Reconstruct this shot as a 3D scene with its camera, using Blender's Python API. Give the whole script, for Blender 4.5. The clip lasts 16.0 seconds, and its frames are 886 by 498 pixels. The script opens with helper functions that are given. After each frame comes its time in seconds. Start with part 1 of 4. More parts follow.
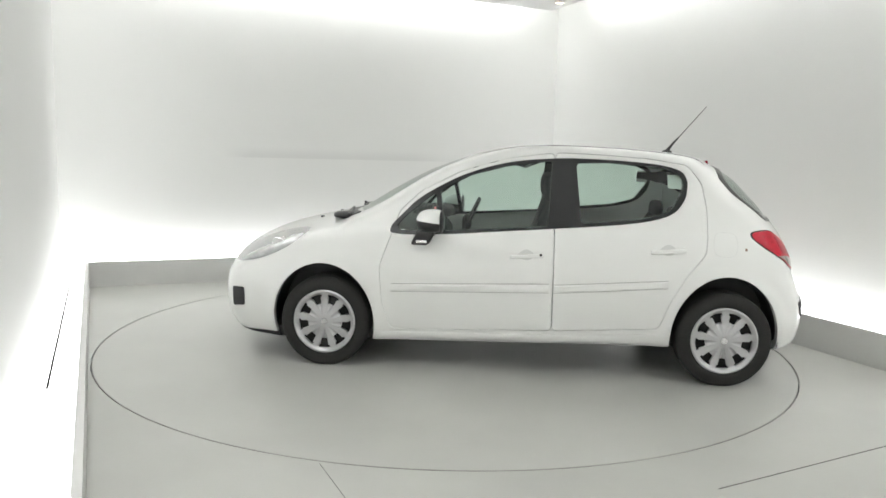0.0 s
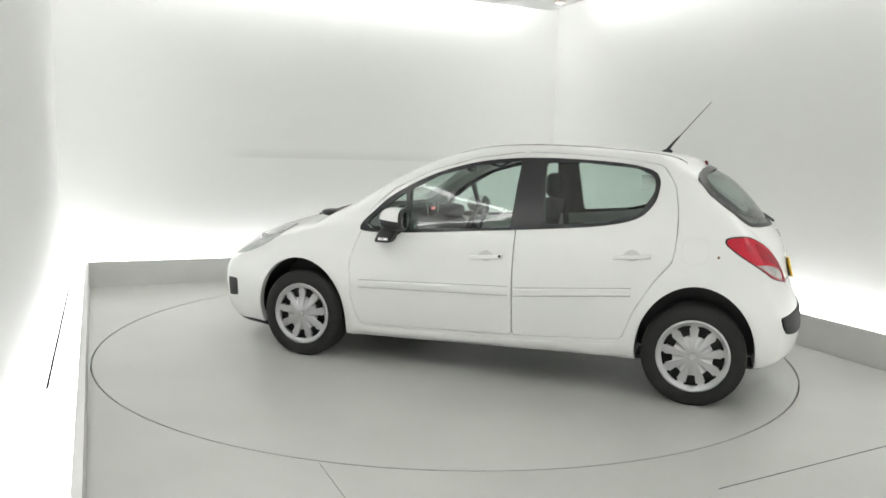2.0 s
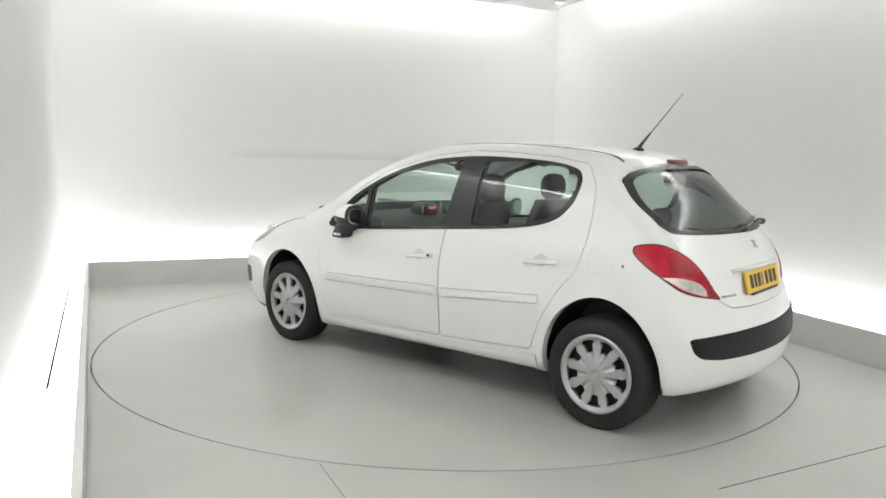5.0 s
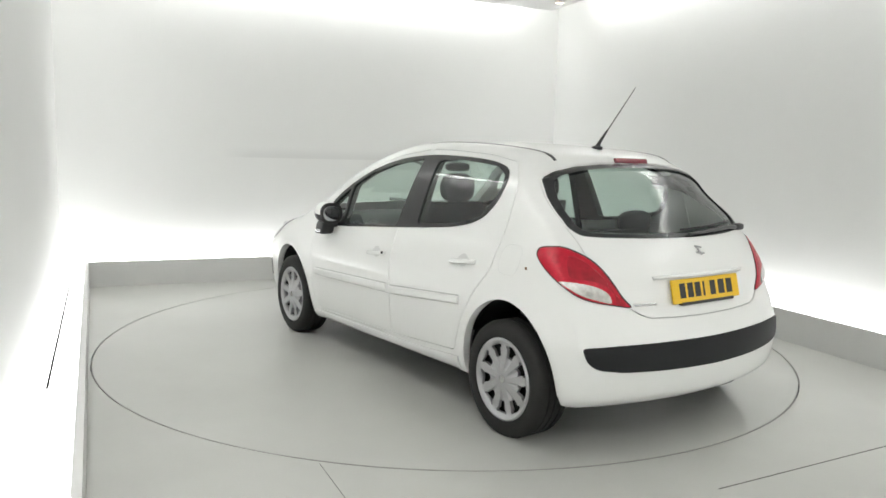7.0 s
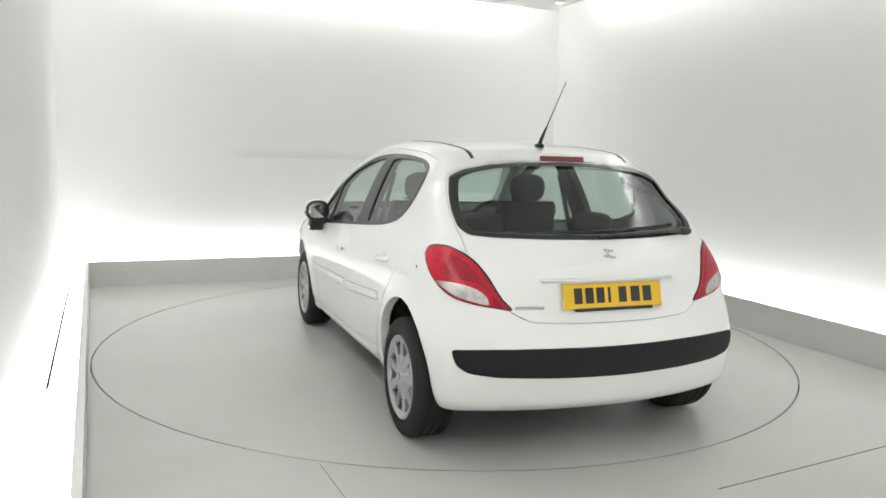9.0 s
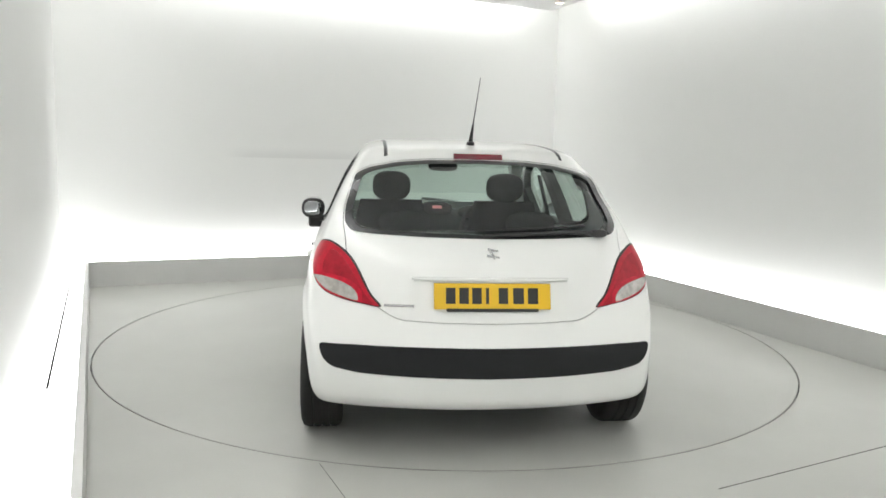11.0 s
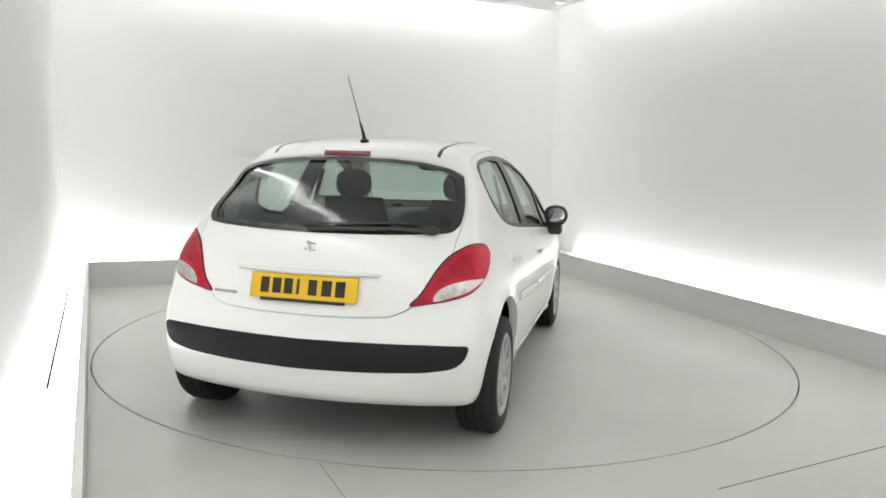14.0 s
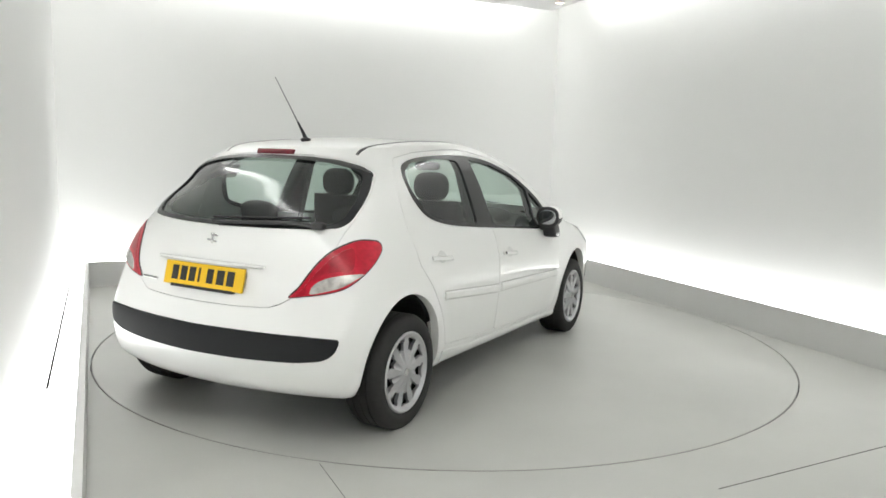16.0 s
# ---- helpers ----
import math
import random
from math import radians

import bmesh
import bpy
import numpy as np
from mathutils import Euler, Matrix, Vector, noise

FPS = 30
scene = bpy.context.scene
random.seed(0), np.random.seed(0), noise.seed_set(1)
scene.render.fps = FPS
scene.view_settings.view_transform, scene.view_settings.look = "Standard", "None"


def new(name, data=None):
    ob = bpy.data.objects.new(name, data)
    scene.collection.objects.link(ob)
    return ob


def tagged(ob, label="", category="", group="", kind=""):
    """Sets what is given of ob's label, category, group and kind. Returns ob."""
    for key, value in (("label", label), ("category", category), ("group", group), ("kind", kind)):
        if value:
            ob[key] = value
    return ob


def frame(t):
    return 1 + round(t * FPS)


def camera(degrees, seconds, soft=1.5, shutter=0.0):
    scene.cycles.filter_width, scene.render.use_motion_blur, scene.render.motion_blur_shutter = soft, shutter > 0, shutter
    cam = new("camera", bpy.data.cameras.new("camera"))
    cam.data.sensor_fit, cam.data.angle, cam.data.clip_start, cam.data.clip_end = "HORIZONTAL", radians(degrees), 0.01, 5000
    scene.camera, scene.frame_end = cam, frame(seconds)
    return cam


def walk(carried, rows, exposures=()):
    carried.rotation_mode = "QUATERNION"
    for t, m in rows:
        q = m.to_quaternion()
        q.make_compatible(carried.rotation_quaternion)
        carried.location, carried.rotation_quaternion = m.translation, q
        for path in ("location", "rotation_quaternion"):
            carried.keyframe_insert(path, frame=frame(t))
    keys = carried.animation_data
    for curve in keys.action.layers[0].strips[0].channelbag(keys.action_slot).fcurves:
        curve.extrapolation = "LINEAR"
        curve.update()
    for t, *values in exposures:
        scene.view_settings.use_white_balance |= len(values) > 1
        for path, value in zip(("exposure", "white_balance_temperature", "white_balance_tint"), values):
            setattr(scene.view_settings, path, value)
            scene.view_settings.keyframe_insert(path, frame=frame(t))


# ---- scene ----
# ---- camera: stands still in a corner of the studio ----
cam = camera(61.613, 16.0, soft=1.6)
EYE = (0.0, -5.507, 1.367)
CAM_POSE = Matrix.Translation(EYE) @ Matrix(((0.99958, -0.02837, 0.00603), (0.00960, 0.12760, -0.99178), (0.02737, 0.99142, 0.12782))).to_4x4()
walk(cam, [(0.0, CAM_POSE), (16.0, CAM_POSE)])


def heading(t):
    """The turntable's turn in degrees; it runs at an almost even pace."""
    return 174.921 - 6.96125 * t - 0.00715 * t * t


# ---- world and exposure ----
world = bpy.data.worlds.new("world")
scene.world = world
world.use_nodes = True
world.node_tree.nodes["Background"].inputs[0].default_value = (0.8, 0.85, 0.9, 1)
world.node_tree.nodes["Background"].inputs[1].default_value = 0.02
scene.view_settings.exposure = 0.15
STRIP_LOW, STRIP_HIGH, FRONT_FILL, LAMP_GLOW = 5.4, 7.6, 8.5, 5.0


# ---- materials ----
def material(name, colour, rough=0.5, metal=0.0, coat=0.0, grain=0.0, scale=30.0, wear=0.0, wear_scale=1.5, bump=0.0, spec=0.5):
    m = bpy.data.materials.new(name)
    m.use_nodes = True
    n, l = m.node_tree.nodes, m.node_tree.links
    b = n["Principled BSDF"]
    b.inputs["Base Color"].default_value = (*colour, 1)
    b.inputs["Roughness"].default_value = rough
    b.inputs["Metallic"].default_value = metal
    b.inputs["Coat Weight"].default_value = coat
    b.inputs["Coat Roughness"].default_value = 0.05
    b.inputs["Specular IOR Level"].default_value = spec
    if grain or wear or bump:
        tc = n.new("ShaderNodeTexCoord")
        fine, broad = n.new("ShaderNodeTexNoise"), n.new("ShaderNodeTexNoise")
        fine.inputs["Scale"].default_value, fine.inputs["Detail"].default_value = scale, 6
        broad.inputs["Scale"].default_value, broad.inputs["Detail"].default_value = wear_scale, 4
        l.new(tc.outputs["Object"], fine.inputs["Vector"])
        l.new(tc.outputs["Object"], broad.inputs["Vector"])
        fac = n.new("ShaderNodeMath")
        fac.operation = "MULTIPLY_ADD"
        l.new(fine.outputs["Fac"], fac.inputs[0])
        fac.inputs[1].default_value, fac.inputs[2].default_value = grain * 2, 1 - grain
        fac2 = n.new("ShaderNodeMath")
        fac2.operation = "MULTIPLY_ADD"
        l.new(broad.outputs["Fac"], fac2.inputs[0])
        fac2.inputs[1].default_value, fac2.inputs[2].default_value = wear * 2, 1 - wear
        both = n.new("ShaderNodeMath")
        both.operation = "MULTIPLY"
        l.new(fac.outputs[0], both.inputs[0])
        l.new(fac2.outputs[0], both.inputs[1])
        mix = n.new("ShaderNodeVectorMath")
        mix.operation = "SCALE"
        mix.inputs[0].default_value = colour
        l.new(both.outputs[0], mix.inputs["Scale"])
        l.new(mix.outputs[0], b.inputs["Base Color"])
        r = n.new("ShaderNodeMath")
        r.operation = "MULTIPLY_ADD"
        l.new(broad.outputs["Fac"], r.inputs[0])
        r.inputs[1].default_value, r.inputs[2].default_value = 0.25 * rough, 0.875 * rough
        l.new(r.outputs[0], b.inputs["Roughness"])
        if bump:
            bp = n.new("ShaderNodeBump")
            bp.inputs["Strength"].default_value, bp.inputs["Distance"].default_value = bump, 0.004
            l.new(fine.outputs["Fac"], bp.inputs["Height"])
            l.new(bp.outputs[0], b.inputs["Normal"])
    return m


def glow(name, colour, strength):
    m = bpy.data.materials.new(name)
    m.use_nodes = True
    b = m.node_tree.nodes["Principled BSDF"]
    b.inputs["Base Color"].default_value = (0.8, 0.8, 0.8, 1)
    b.inputs["Emission Color"].default_value = (*colour, 1)
    b.inputs["Emission Strength"].default_value = strength
    return m


def glass(name, tint, rough=0.0, gloss=0.07):
    """Thin tinted pane: lets light straight through, mirrors by its angle."""
    m = bpy.data.materials.new(name)
    m.use_nodes = True
    n, l = m.node_tree.nodes, m.node_tree.links
    n.clear()
    out, mix, tr, gl, fr, power, lift = (n.new("ShaderNode" + k) for k in ("OutputMaterial", "MixShader", "BsdfTransparent", "BsdfGlossy", "LayerWeight", "Math", "Math"))
    tr.inputs[0].default_value = (*tint, 1)
    gl.inputs["Roughness"].default_value = rough
    fr.inputs["Blend"].default_value = 0.5
    power.operation, lift.operation = "POWER", "MULTIPLY_ADD"
    power.inputs[1].default_value = 4.0
    lift.inputs[1].default_value, lift.inputs[2].default_value = 0.9, gloss
    l.new(fr.outputs["Facing"], power.inputs[0])
    l.new(power.outputs[0], lift.inputs[0])
    l.new(lift.outputs[0], mix.inputs[0])
    l.new(tr.outputs[0], mix.inputs[1])
    l.new(gl.outputs[0], mix.inputs[2])
    l.new(mix.outputs[0], out.inputs[0])
    return m


def streaked(m, u_axis):
    """A faint grey streak along a wall, at chest height."""
    n, l = m.node_tree.nodes, m.node_tree.links
    tc = n.new("ShaderNodeTexCoord")
    dot = n.new("ShaderNodeVectorMath")
    dot.operation = "DOT_PRODUCT"
    dot.inputs[1].default_value = (*u_axis, 0)
    l.new(tc.outputs["Object"], dot.inputs[0])
    sep = n.new("ShaderNodeSeparateXYZ")
    l.new(tc.outputs["Object"], sep.inputs[0])
    last = None
    for source, lo, hi in ((dot.outputs["Value"], -1.25, -0.85), (dot.outputs["Value"], 1.7, 0.9), (sep.outputs["Z"], 1.262, 1.274), (sep.outputs["Z"], 1.40, 1.27)):
        r = n.new("ShaderNodeMapRange")
        r.interpolation_type = "SMOOTHSTEP"
        l.new(source, r.inputs["Value"])
        r.inputs["From Min"].default_value, r.inputs["From Max"].default_value = lo, hi
        if last is None:
            last = r.outputs[0]
        else:
            k = n.new("ShaderNodeMath")
            k.operation = "MULTIPLY"
            l.new(last, k.inputs[0])
            l.new(r.outputs[0], k.inputs[1])
            last = k.outputs[0]
    b = n["Principled BSDF"]
    mix = n.new("ShaderNodeMix")
    mix.data_type = "RGBA"
    f = n.new("ShaderNodeMath")
    f.operation = "MULTIPLY"
    f.inputs[1].default_value = 0.16
    l.new(last, f.inputs[0])
    l.new(f.outputs[0], mix.inputs["Factor"])
    l.new(b.inputs["Base Color"].links[0].from_socket, mix.inputs["A"])
    mix.inputs["B"].default_value = (0.25, 0.25, 0.25, 1)
    l.new(mix.outputs["Result"], b.inputs["Base Color"])
    return m


WALL = material("white wall paint", (0.73, 0.735, 0.72), 0.6, grain=0.01, scale=60, wear=0.025, wear_scale=0.7, bump=0.02)
WALL_BACK = streaked(material("streaked white wall paint", (0.73, 0.735, 0.72), 0.6, grain=0.01, scale=60, wear=0.025, wear_scale=0.7, bump=0.02), (0.910, 0.415))
CEIL = material("ceiling paint", (0.78, 0.78, 0.77), 0.7, grain=0.01, wear=0.02)
FLOOR = material("grey floor paint", (0.50, 0.505, 0.475), 0.32, grain=0.03, scale=90, wear=0.15, wear_scale=1.3, bump=0.03)
DISC = material("grey turntable paint", (0.50, 0.505, 0.475), 0.30, grain=0.03, scale=90, wear=0.16, wear_scale=1.1, bump=0.03)
KERB = material("grey kerb paint", (0.63, 0.63, 0.615), 0.5, grain=0.02, scale=50, wear=0.08, wear_scale=2.2, bump=0.02)
KERBTOP = material("white ledge paint", (0.8, 0.8, 0.79), 0.5, grain=0.02, wear=0.04)
RIM = material("worn rim paint", (0.36, 0.36, 0.34), 0.5, grain=0.1, wear=0.5, wear_scale=1.2)
DARK = material("dark gap", (0.03, 0.03, 0.03), 0.8)
JOINT = material("floor joint filler", (0.16, 0.16, 0.15), 0.8, grain=0.2, scale=15)
LIGHT_LOW = glow("cove light low", (1.0, 1.0, 1.0), STRIP_LOW)
# unseen lights at the front wall, made stronger to fill the car's side
FRONT_LOW = glow("unseen front fill light low", (1.0, 1.0, 1.0), FRONT_FILL)
FRONT_HIGH = glow("unseen front fill light high", (1.0, 1.0, 0.99), FRONT_FILL)
LIGHT_HIGH = glow("cove light high", (1.0, 1.0, 0.99), STRIP_HIGH)
LAMP = glow("warm lamp", (1.0, 0.82, 0.5), LAMP_GLOW)
PAINT = material("white car paint", (0.84, 0.845, 0.825), 0.36, coat=0.6, grain=0.004, scale=300, wear=0.008, wear_scale=2.0)
BLACK = material("black plastic", (0.018, 0.018, 0.019), 0.42, grain=0.15, scale=200, wear=0.1, wear_scale=6, bump=0.05)
TRIM = material("gloss black window trim", (0.022, 0.023, 0.024), 0.25)
STRIPM = material("charcoal bumper plastic", (0.012, 0.013, 0.014), 0.62, grain=0.12, scale=180, wear=0.12, wear_scale=5, bump=0.06, spec=0.25)
RUBBER = material("tyre rubber", (0.023, 0.023, 0.022), 0.72, grain=0.2, scale=40, wear=0.15, wear_scale=5, bump=0.15, spec=0.3)
HUBCAP = material("silver hubcap", (0.48, 0.48, 0.49), 0.30, metal=0.7, grain=0.03, scale=60, wear=0.06, wear_scale=7)
STEEL = material("dark wheel steel", (0.03, 0.03, 0.03), 0.6, metal=0.3)
CHROME = material("chrome", (0.75, 0.75, 0.76), 0.12, metal=1.0)
REDLENS = material("red lens", (0.50, 0.010, 0.030), 0.3, coat=0.15, spec=0.3, grain=0.35, scale=45, wear=0.35, wear_scale=11)
STOPLENS = material("brake lens", (0.36, 0.008, 0.022), 0.3, coat=0.1, spec=0.3, grain=0.3, scale=60, wear=0.4, wear_scale=14)
REDDARK = material("dark red lens", (0.16, 0.01, 0.02), 0.2, coat=0.5)
CLEARLENS = material("silver reflector lens", (0.55, 0.52, 0.50), 0.25, metal=0.5, coat=0.4, grain=0.5, scale=38, wear=0.3, wear_scale=14)
HEADLENS = material("headlamp lens", (0.55, 0.56, 0.56), 0.15, metal=0.4, coat=0.8, grain=0.5, scale=22, wear=0.35, wear_scale=8)
YELLOW = material("yellow plate", (0.80, 0.50, 0.02), 0.35, grain=0.03, scale=80, wear=0.04)
INK = material("black plate ink", (0.02, 0.02, 0.02), 0.5)
FABRIC = material("charcoal seat fabric", (0.035, 0.036, 0.04), 0.9, grain=0.3, scale=120, wear=0.15, wear_scale=8, bump=0.2)
DASH = material("dark grey dashboard plastic", (0.05, 0.052, 0.055), 0.6, grain=0.12, scale=150, bump=0.08)
LINING = material("grey cabin lining", (0.15, 0.153, 0.15), 0.85, grain=0.1, scale=80)
MIRROR = material("mirror glass", (0.34, 0.35, 0.36), 0.02, metal=1.0)
GREENGLASS = glass("green tinted window glass", (0.76, 0.86, 0.81))
REARGLASS = glass("green tinted rear glass", (0.66, 0.75, 0.71), 0.13)
# grey that stands for the shadow lines along the rubbing strips
MOULDING_SHADE = material("moulding shade grey", (0.34, 0.34, 0.33), 0.7)
BADGE = material("silver badge", (0.6, 0.6, 0.6), 0.2, metal=0.9)


# ---- mesh helpers ----
def finish(name, bm, mat, smooth=None):
    me = bpy.data.meshes.new(name)
    bm.to_mesh(me)
    bm.free()
    for m in (mat if isinstance(mat, (list, tuple)) else [mat]):
        me.materials.append(m)
    if smooth is not None:
        me.polygons.foreach_set("use_smooth", [True] * len(me.polygons))
        me.set_sharp_from_angle(angle=radians(smooth))
    return me


def thing(name, bm, mat, label, category, kind="", group="", smooth=None):
    return tagged(new(name, finish(name, bm, mat, smooth)), label, category, group, kind)


def part(name, bm, mat, parent, label="", smooth=None, at=None):
    ob = new(name, finish(name, bm, mat, smooth) if isinstance(bm, bmesh.types.BMesh) else bm)
    ob.parent = parent
    if at is not None:
        ob.matrix_basis = at
    return tagged(ob, label)


def box_bm(x0, x1, y0, y1, z0, z1, bevel=0.0, seg=2):
    bm = bmesh.new()
    bmesh.ops.create_cube(bm, size=1)
    for v in bm.verts:
        v.co = Vector(((x0 + x1) / 2 + v.co.x * (x1 - x0), (y0 + y1) / 2 + v.co.y * (y1 - y0), (z0 + z1) / 2 + v.co.z * (z1 - z0)))
    if bevel:
        bmesh.ops.bevel(bm, geom=bm.edges[:], offset=bevel, segments=seg, affect="EDGES", profile=0.5)
    return bm


def prism_bm(outline, z0, z1):
    """Upright prism over a plan outline."""
    bm = bmesh.new()
    a = [bm.verts.new((x, y, z0)) for x, y in outline]
    b = [bm.verts.new((x, y, z1)) for x, y in outline]
    n = len(a)
    bm.faces.new(a[::-1])
    bm.faces.new(b)
    for i in range(n):
        bm.faces.new((a[i], a[(i + 1) % n], b[(i + 1) % n], b[i]))
    bmesh.ops.recalc_face_normals(bm, faces=bm.faces)
    return bm


def lathe_bm(profile, steps=48):
    """Turns an (r, h) profile about the y axis."""
    bm = bmesh.new()
    rings = []
    for r, h in profile:
        rings.append([bm.verts.new((r * math.cos(2 * math.pi * i / steps), h, r * math.sin(2 * math.pi * i / steps))) for i in range(steps)])
    for a, b in zip(rings, rings[1:]):
        for i in range(steps):
            bm.faces.new((a[i], a[(i + 1) % steps], b[(i + 1) % steps], b[i]))
    bmesh.ops.remove_doubles(bm, verts=bm.verts, dist=1e-5)
    bmesh.ops.recalc_face_normals(bm, faces=bm.faces)
    return bm


def tube_bm(points, radius, sides=6, taper=None):
    bm = bmesh.new()
    pts = [Vector(p) for p in points]
    rings = []
    for i, p in enumerate(pts):
        d = (pts[min(i + 1, len(pts) - 1)] - pts[max(i - 1, 0)]).normalized()
        ref = Vector((0, 0, 1)) if abs(d.z) < 0.9 else Vector((1, 0, 0))
        a = d.cross(ref).normalized()
        b = d.cross(a)
        r = radius if taper is None else radius + (taper - radius) * i / (len(pts) - 1)
        rings.append([bm.verts.new(p + r * (math.cos(2 * math.pi * k / sides) * a + math.sin(2 * math.pi * k / sides) * b)) for k in range(sides)])
    for a, b in zip(rings, rings[1:]):
        for k in range(sides):
            bm.faces.new((a[k], a[(k + 1) % sides], b[(k + 1) % sides], b[k]))
    bm.faces.new(rings[0])
    bm.faces.new(rings[-1])
    bmesh.ops.recalc_face_normals(bm, faces=bm.faces)
    return bm


# ---- studio: a square room turned a little to the camera ----
U, N = Vector((0.910, 0.415)), Vector((-0.415, 0.910))


def plan(u, n):
    p = u * U + n * N
    return (p.x, p.y)


# inner kerb corners: back left, back right, front right, front left (u, n)
KERB_H, COVE, CEIL_Z = 0.24, 0.25, 3.07
BL, BR, FR, FL = (-2.499, 2.77), (2.545, 2.78), (2.31, -5.75), (-2.333, -5.75)


def grown(w):
    return [(BL[0] - w, BL[1] + w), (BR[0] + w, BR[1] + w), (FR[0] + w, FR[1] - w), (FL[0] - w, FL[1] - w)]


R_TABLE, GAP = 2.424, 0.0095


def build_room():
    # floor: one sheet with a round hole for the turntable
    bm = bmesh.new()
    inner, outer = [], []
    corners = [Vector(plan(*c)) for c in grown(COVE + 0.2)]
    steps = 192
    for i in range(steps):
        a = 2 * math.pi * i / steps
        d = Vector((math.cos(a), math.sin(a)))
        inner.append(bm.verts.new((*(d * (R_TABLE + GAP)), 0)))
        best = 99
        for p, q in zip(corners, corners[1:] + corners[:1]):
            e = q - p
            den = d.x * e.y - d.y * e.x
            if abs(den) > 1e-9:
                k = (p.x * e.y - p.y * e.x) / den
                s = (p.x * d.y - p.y * d.x) / den
                if k > 0 and -1e-6 <= s <= 1 + 1e-6:
                    best = min(best, k)
        outer.append(bm.verts.new((*(d * best), 0)))
    pit = [bm.verts.new((v.co.x, v.co.y, -0.03)) for v in inner]
    for i in range(steps):
        j = (i + 1) % steps
        bm.faces.new((inner[i], outer[i], outer[j], inner[j]))
        bm.faces.new((pit[i], inner[i], inner[j], pit[j]))
    floor = thing("floor", bm, FLOOR, "smooth grey painted studio floor with thin joints", "floor", "structure")
    bm = bmesh.new()
    bmesh.ops.create_circle(bm, cap_ends=True, radius=R_TABLE + 0.3, segments=96)
    bmesh.ops.translate(bm, verts=bm.verts, vec=(0, 0, -0.028))
    part("pit", bm, DARK, floor, "dark gap round the turntable")
    # two thin joints in the floor
    for a, b, w in ((Vector((-0.535, -2.395)), Vector((-0.33, -2.81)), 0.0014), (Vector((1.167, -2.530)), Vector((3.20, -1.448)), 0.003)):
        s = (b - a).normalized().orthogonal() * w
        part("floor_joint", prism_bm([tuple(a - s), tuple(b - s), tuple(b + s), tuple(a + s)], -0.004, 0.0012), JOINT, floor, "thin dark floor joint")
    # walls with thickness
    inn, out = grown(COVE), grown(COVE + 0.15)
    for i, name in enumerate(("wall_back", "wall_right", "wall_front", "wall_left")):
        j = (i + 1) % 4
        o = [plan(*inn[i]), plan(*inn[j]), plan(*out[j]), plan(*out[i])]
        thing(name, prism_bm(o, -0.05, 3.5), WALL_BACK if name == "wall_back" else WALL, "plain white studio wall washed by cove light", "wall", "structure")
    thing("ceiling", prism_bm([plan(*c) for c in grown(-0.02)], CEIL_Z, CEIL_Z + 0.1), CEIL, "white suspended ceiling with a lit gap along the walls", "ceiling", "structure")
    thing("ceiling_upper", prism_bm([plan(*c) for c in grown(COVE + 0.15)], 3.5, 3.6), CEIL, "white upper ceiling above the lit gap", "ceiling", "structure")
    # kerbs with a lit trough behind them
    k0, k1 = grown(0.0), grown(0.035)
    t0, t1 = grown(0.035), grown(COVE - 0.004)
    for i, name in enumerate(("kerb_back", "kerb_right", "kerb_front", "kerb_left")):
        j = (i + 1) % 4
        bm = prism_bm([plan(*k0[i]), plan(*k0[j]), plan(*k1[j]), plan(*k1[i])], 0.0, KERB_H)
        thing(name, bm, KERB, "low grey painted kerb in front of a lit trough", "kerb", "structure")
    for i in range(4):
        j = (i + 1) % 4
        a, b = Vector(plan(*t0[i])), Vector(plan(*t0[j]))
        c, d = Vector(plan(*t1[j])), Vector(plan(*t1[i]))
        # the lights stop short of the far corner; unseen plain covers added there dim it
        f, g = (0.0, 0.90) if i == 0 else (0.065, 1.0) if i == 1 else (0.0, 1.0)
        for e0, e1 in ((0.0, f), (g, 1.0)):
            if e1 - e0 > 0.01:
                thing("unseen_trough_cover", prism_bm([tuple(a.lerp(b, e0)), tuple(a.lerp(b, e1)), tuple(d.lerp(c, e1)), tuple(d.lerp(c, e0))], 0.10, KERB_H - 0.012), KERBTOP,
                      "unseen plain white trough cover, added to dim the corner", "cover", "structure")
        # the front wall's pair of lights is out of view, added as fill
        thing("cove_light", prism_bm([tuple(a.lerp(b, f)), tuple(a.lerp(b, g)), tuple(d.lerp(c, g)), tuple(d.lerp(c, f))], 0.10, KERB_H - 0.012), FRONT_LOW if i == 2 else LIGHT_LOW,
                      "white glowing cove light cover behind the kerb", "cove light", "", "cove lights at the foot of the walls")
        # hidden light above, ends short of the corners
        h0, h1 = grown(0.03), grown(COVE - 0.03)
        a, b = Vector(plan(*h0[i])), Vector(plan(*h0[j]))
        c, d = Vector(plan(*h1[j])), Vector(plan(*h1[i]))
        f, g = 0.075, 0.925
        thing("ceiling_cove_light", prism_bm([tuple(a.lerp(b, f)), tuple(a.lerp(b, g)), tuple(d.lerp(c, g)), tuple(d.lerp(c, f))], 3.19, 3.22), FRONT_HIGH if i == 2 else LIGHT_HIGH,
              "white cove light hidden above the ceiling's edge", "cove light", "", "cove lights above the ceiling edge")
    # thin dark seam in the trough cover beside the camera
    a, b = Vector(SEAM_A), Vector(SEAM_B)
    s = (b - a).normalized().orthogonal() * 0.006
    thing("trough_seam", prism_bm([tuple(a - s), tuple(b - s), tuple(b + s), tuple(a + s)], KERB_H - 0.02, KERB_H - 0.006), DARK,
          "thin dark seam in the trough cover", "seam", "structure")


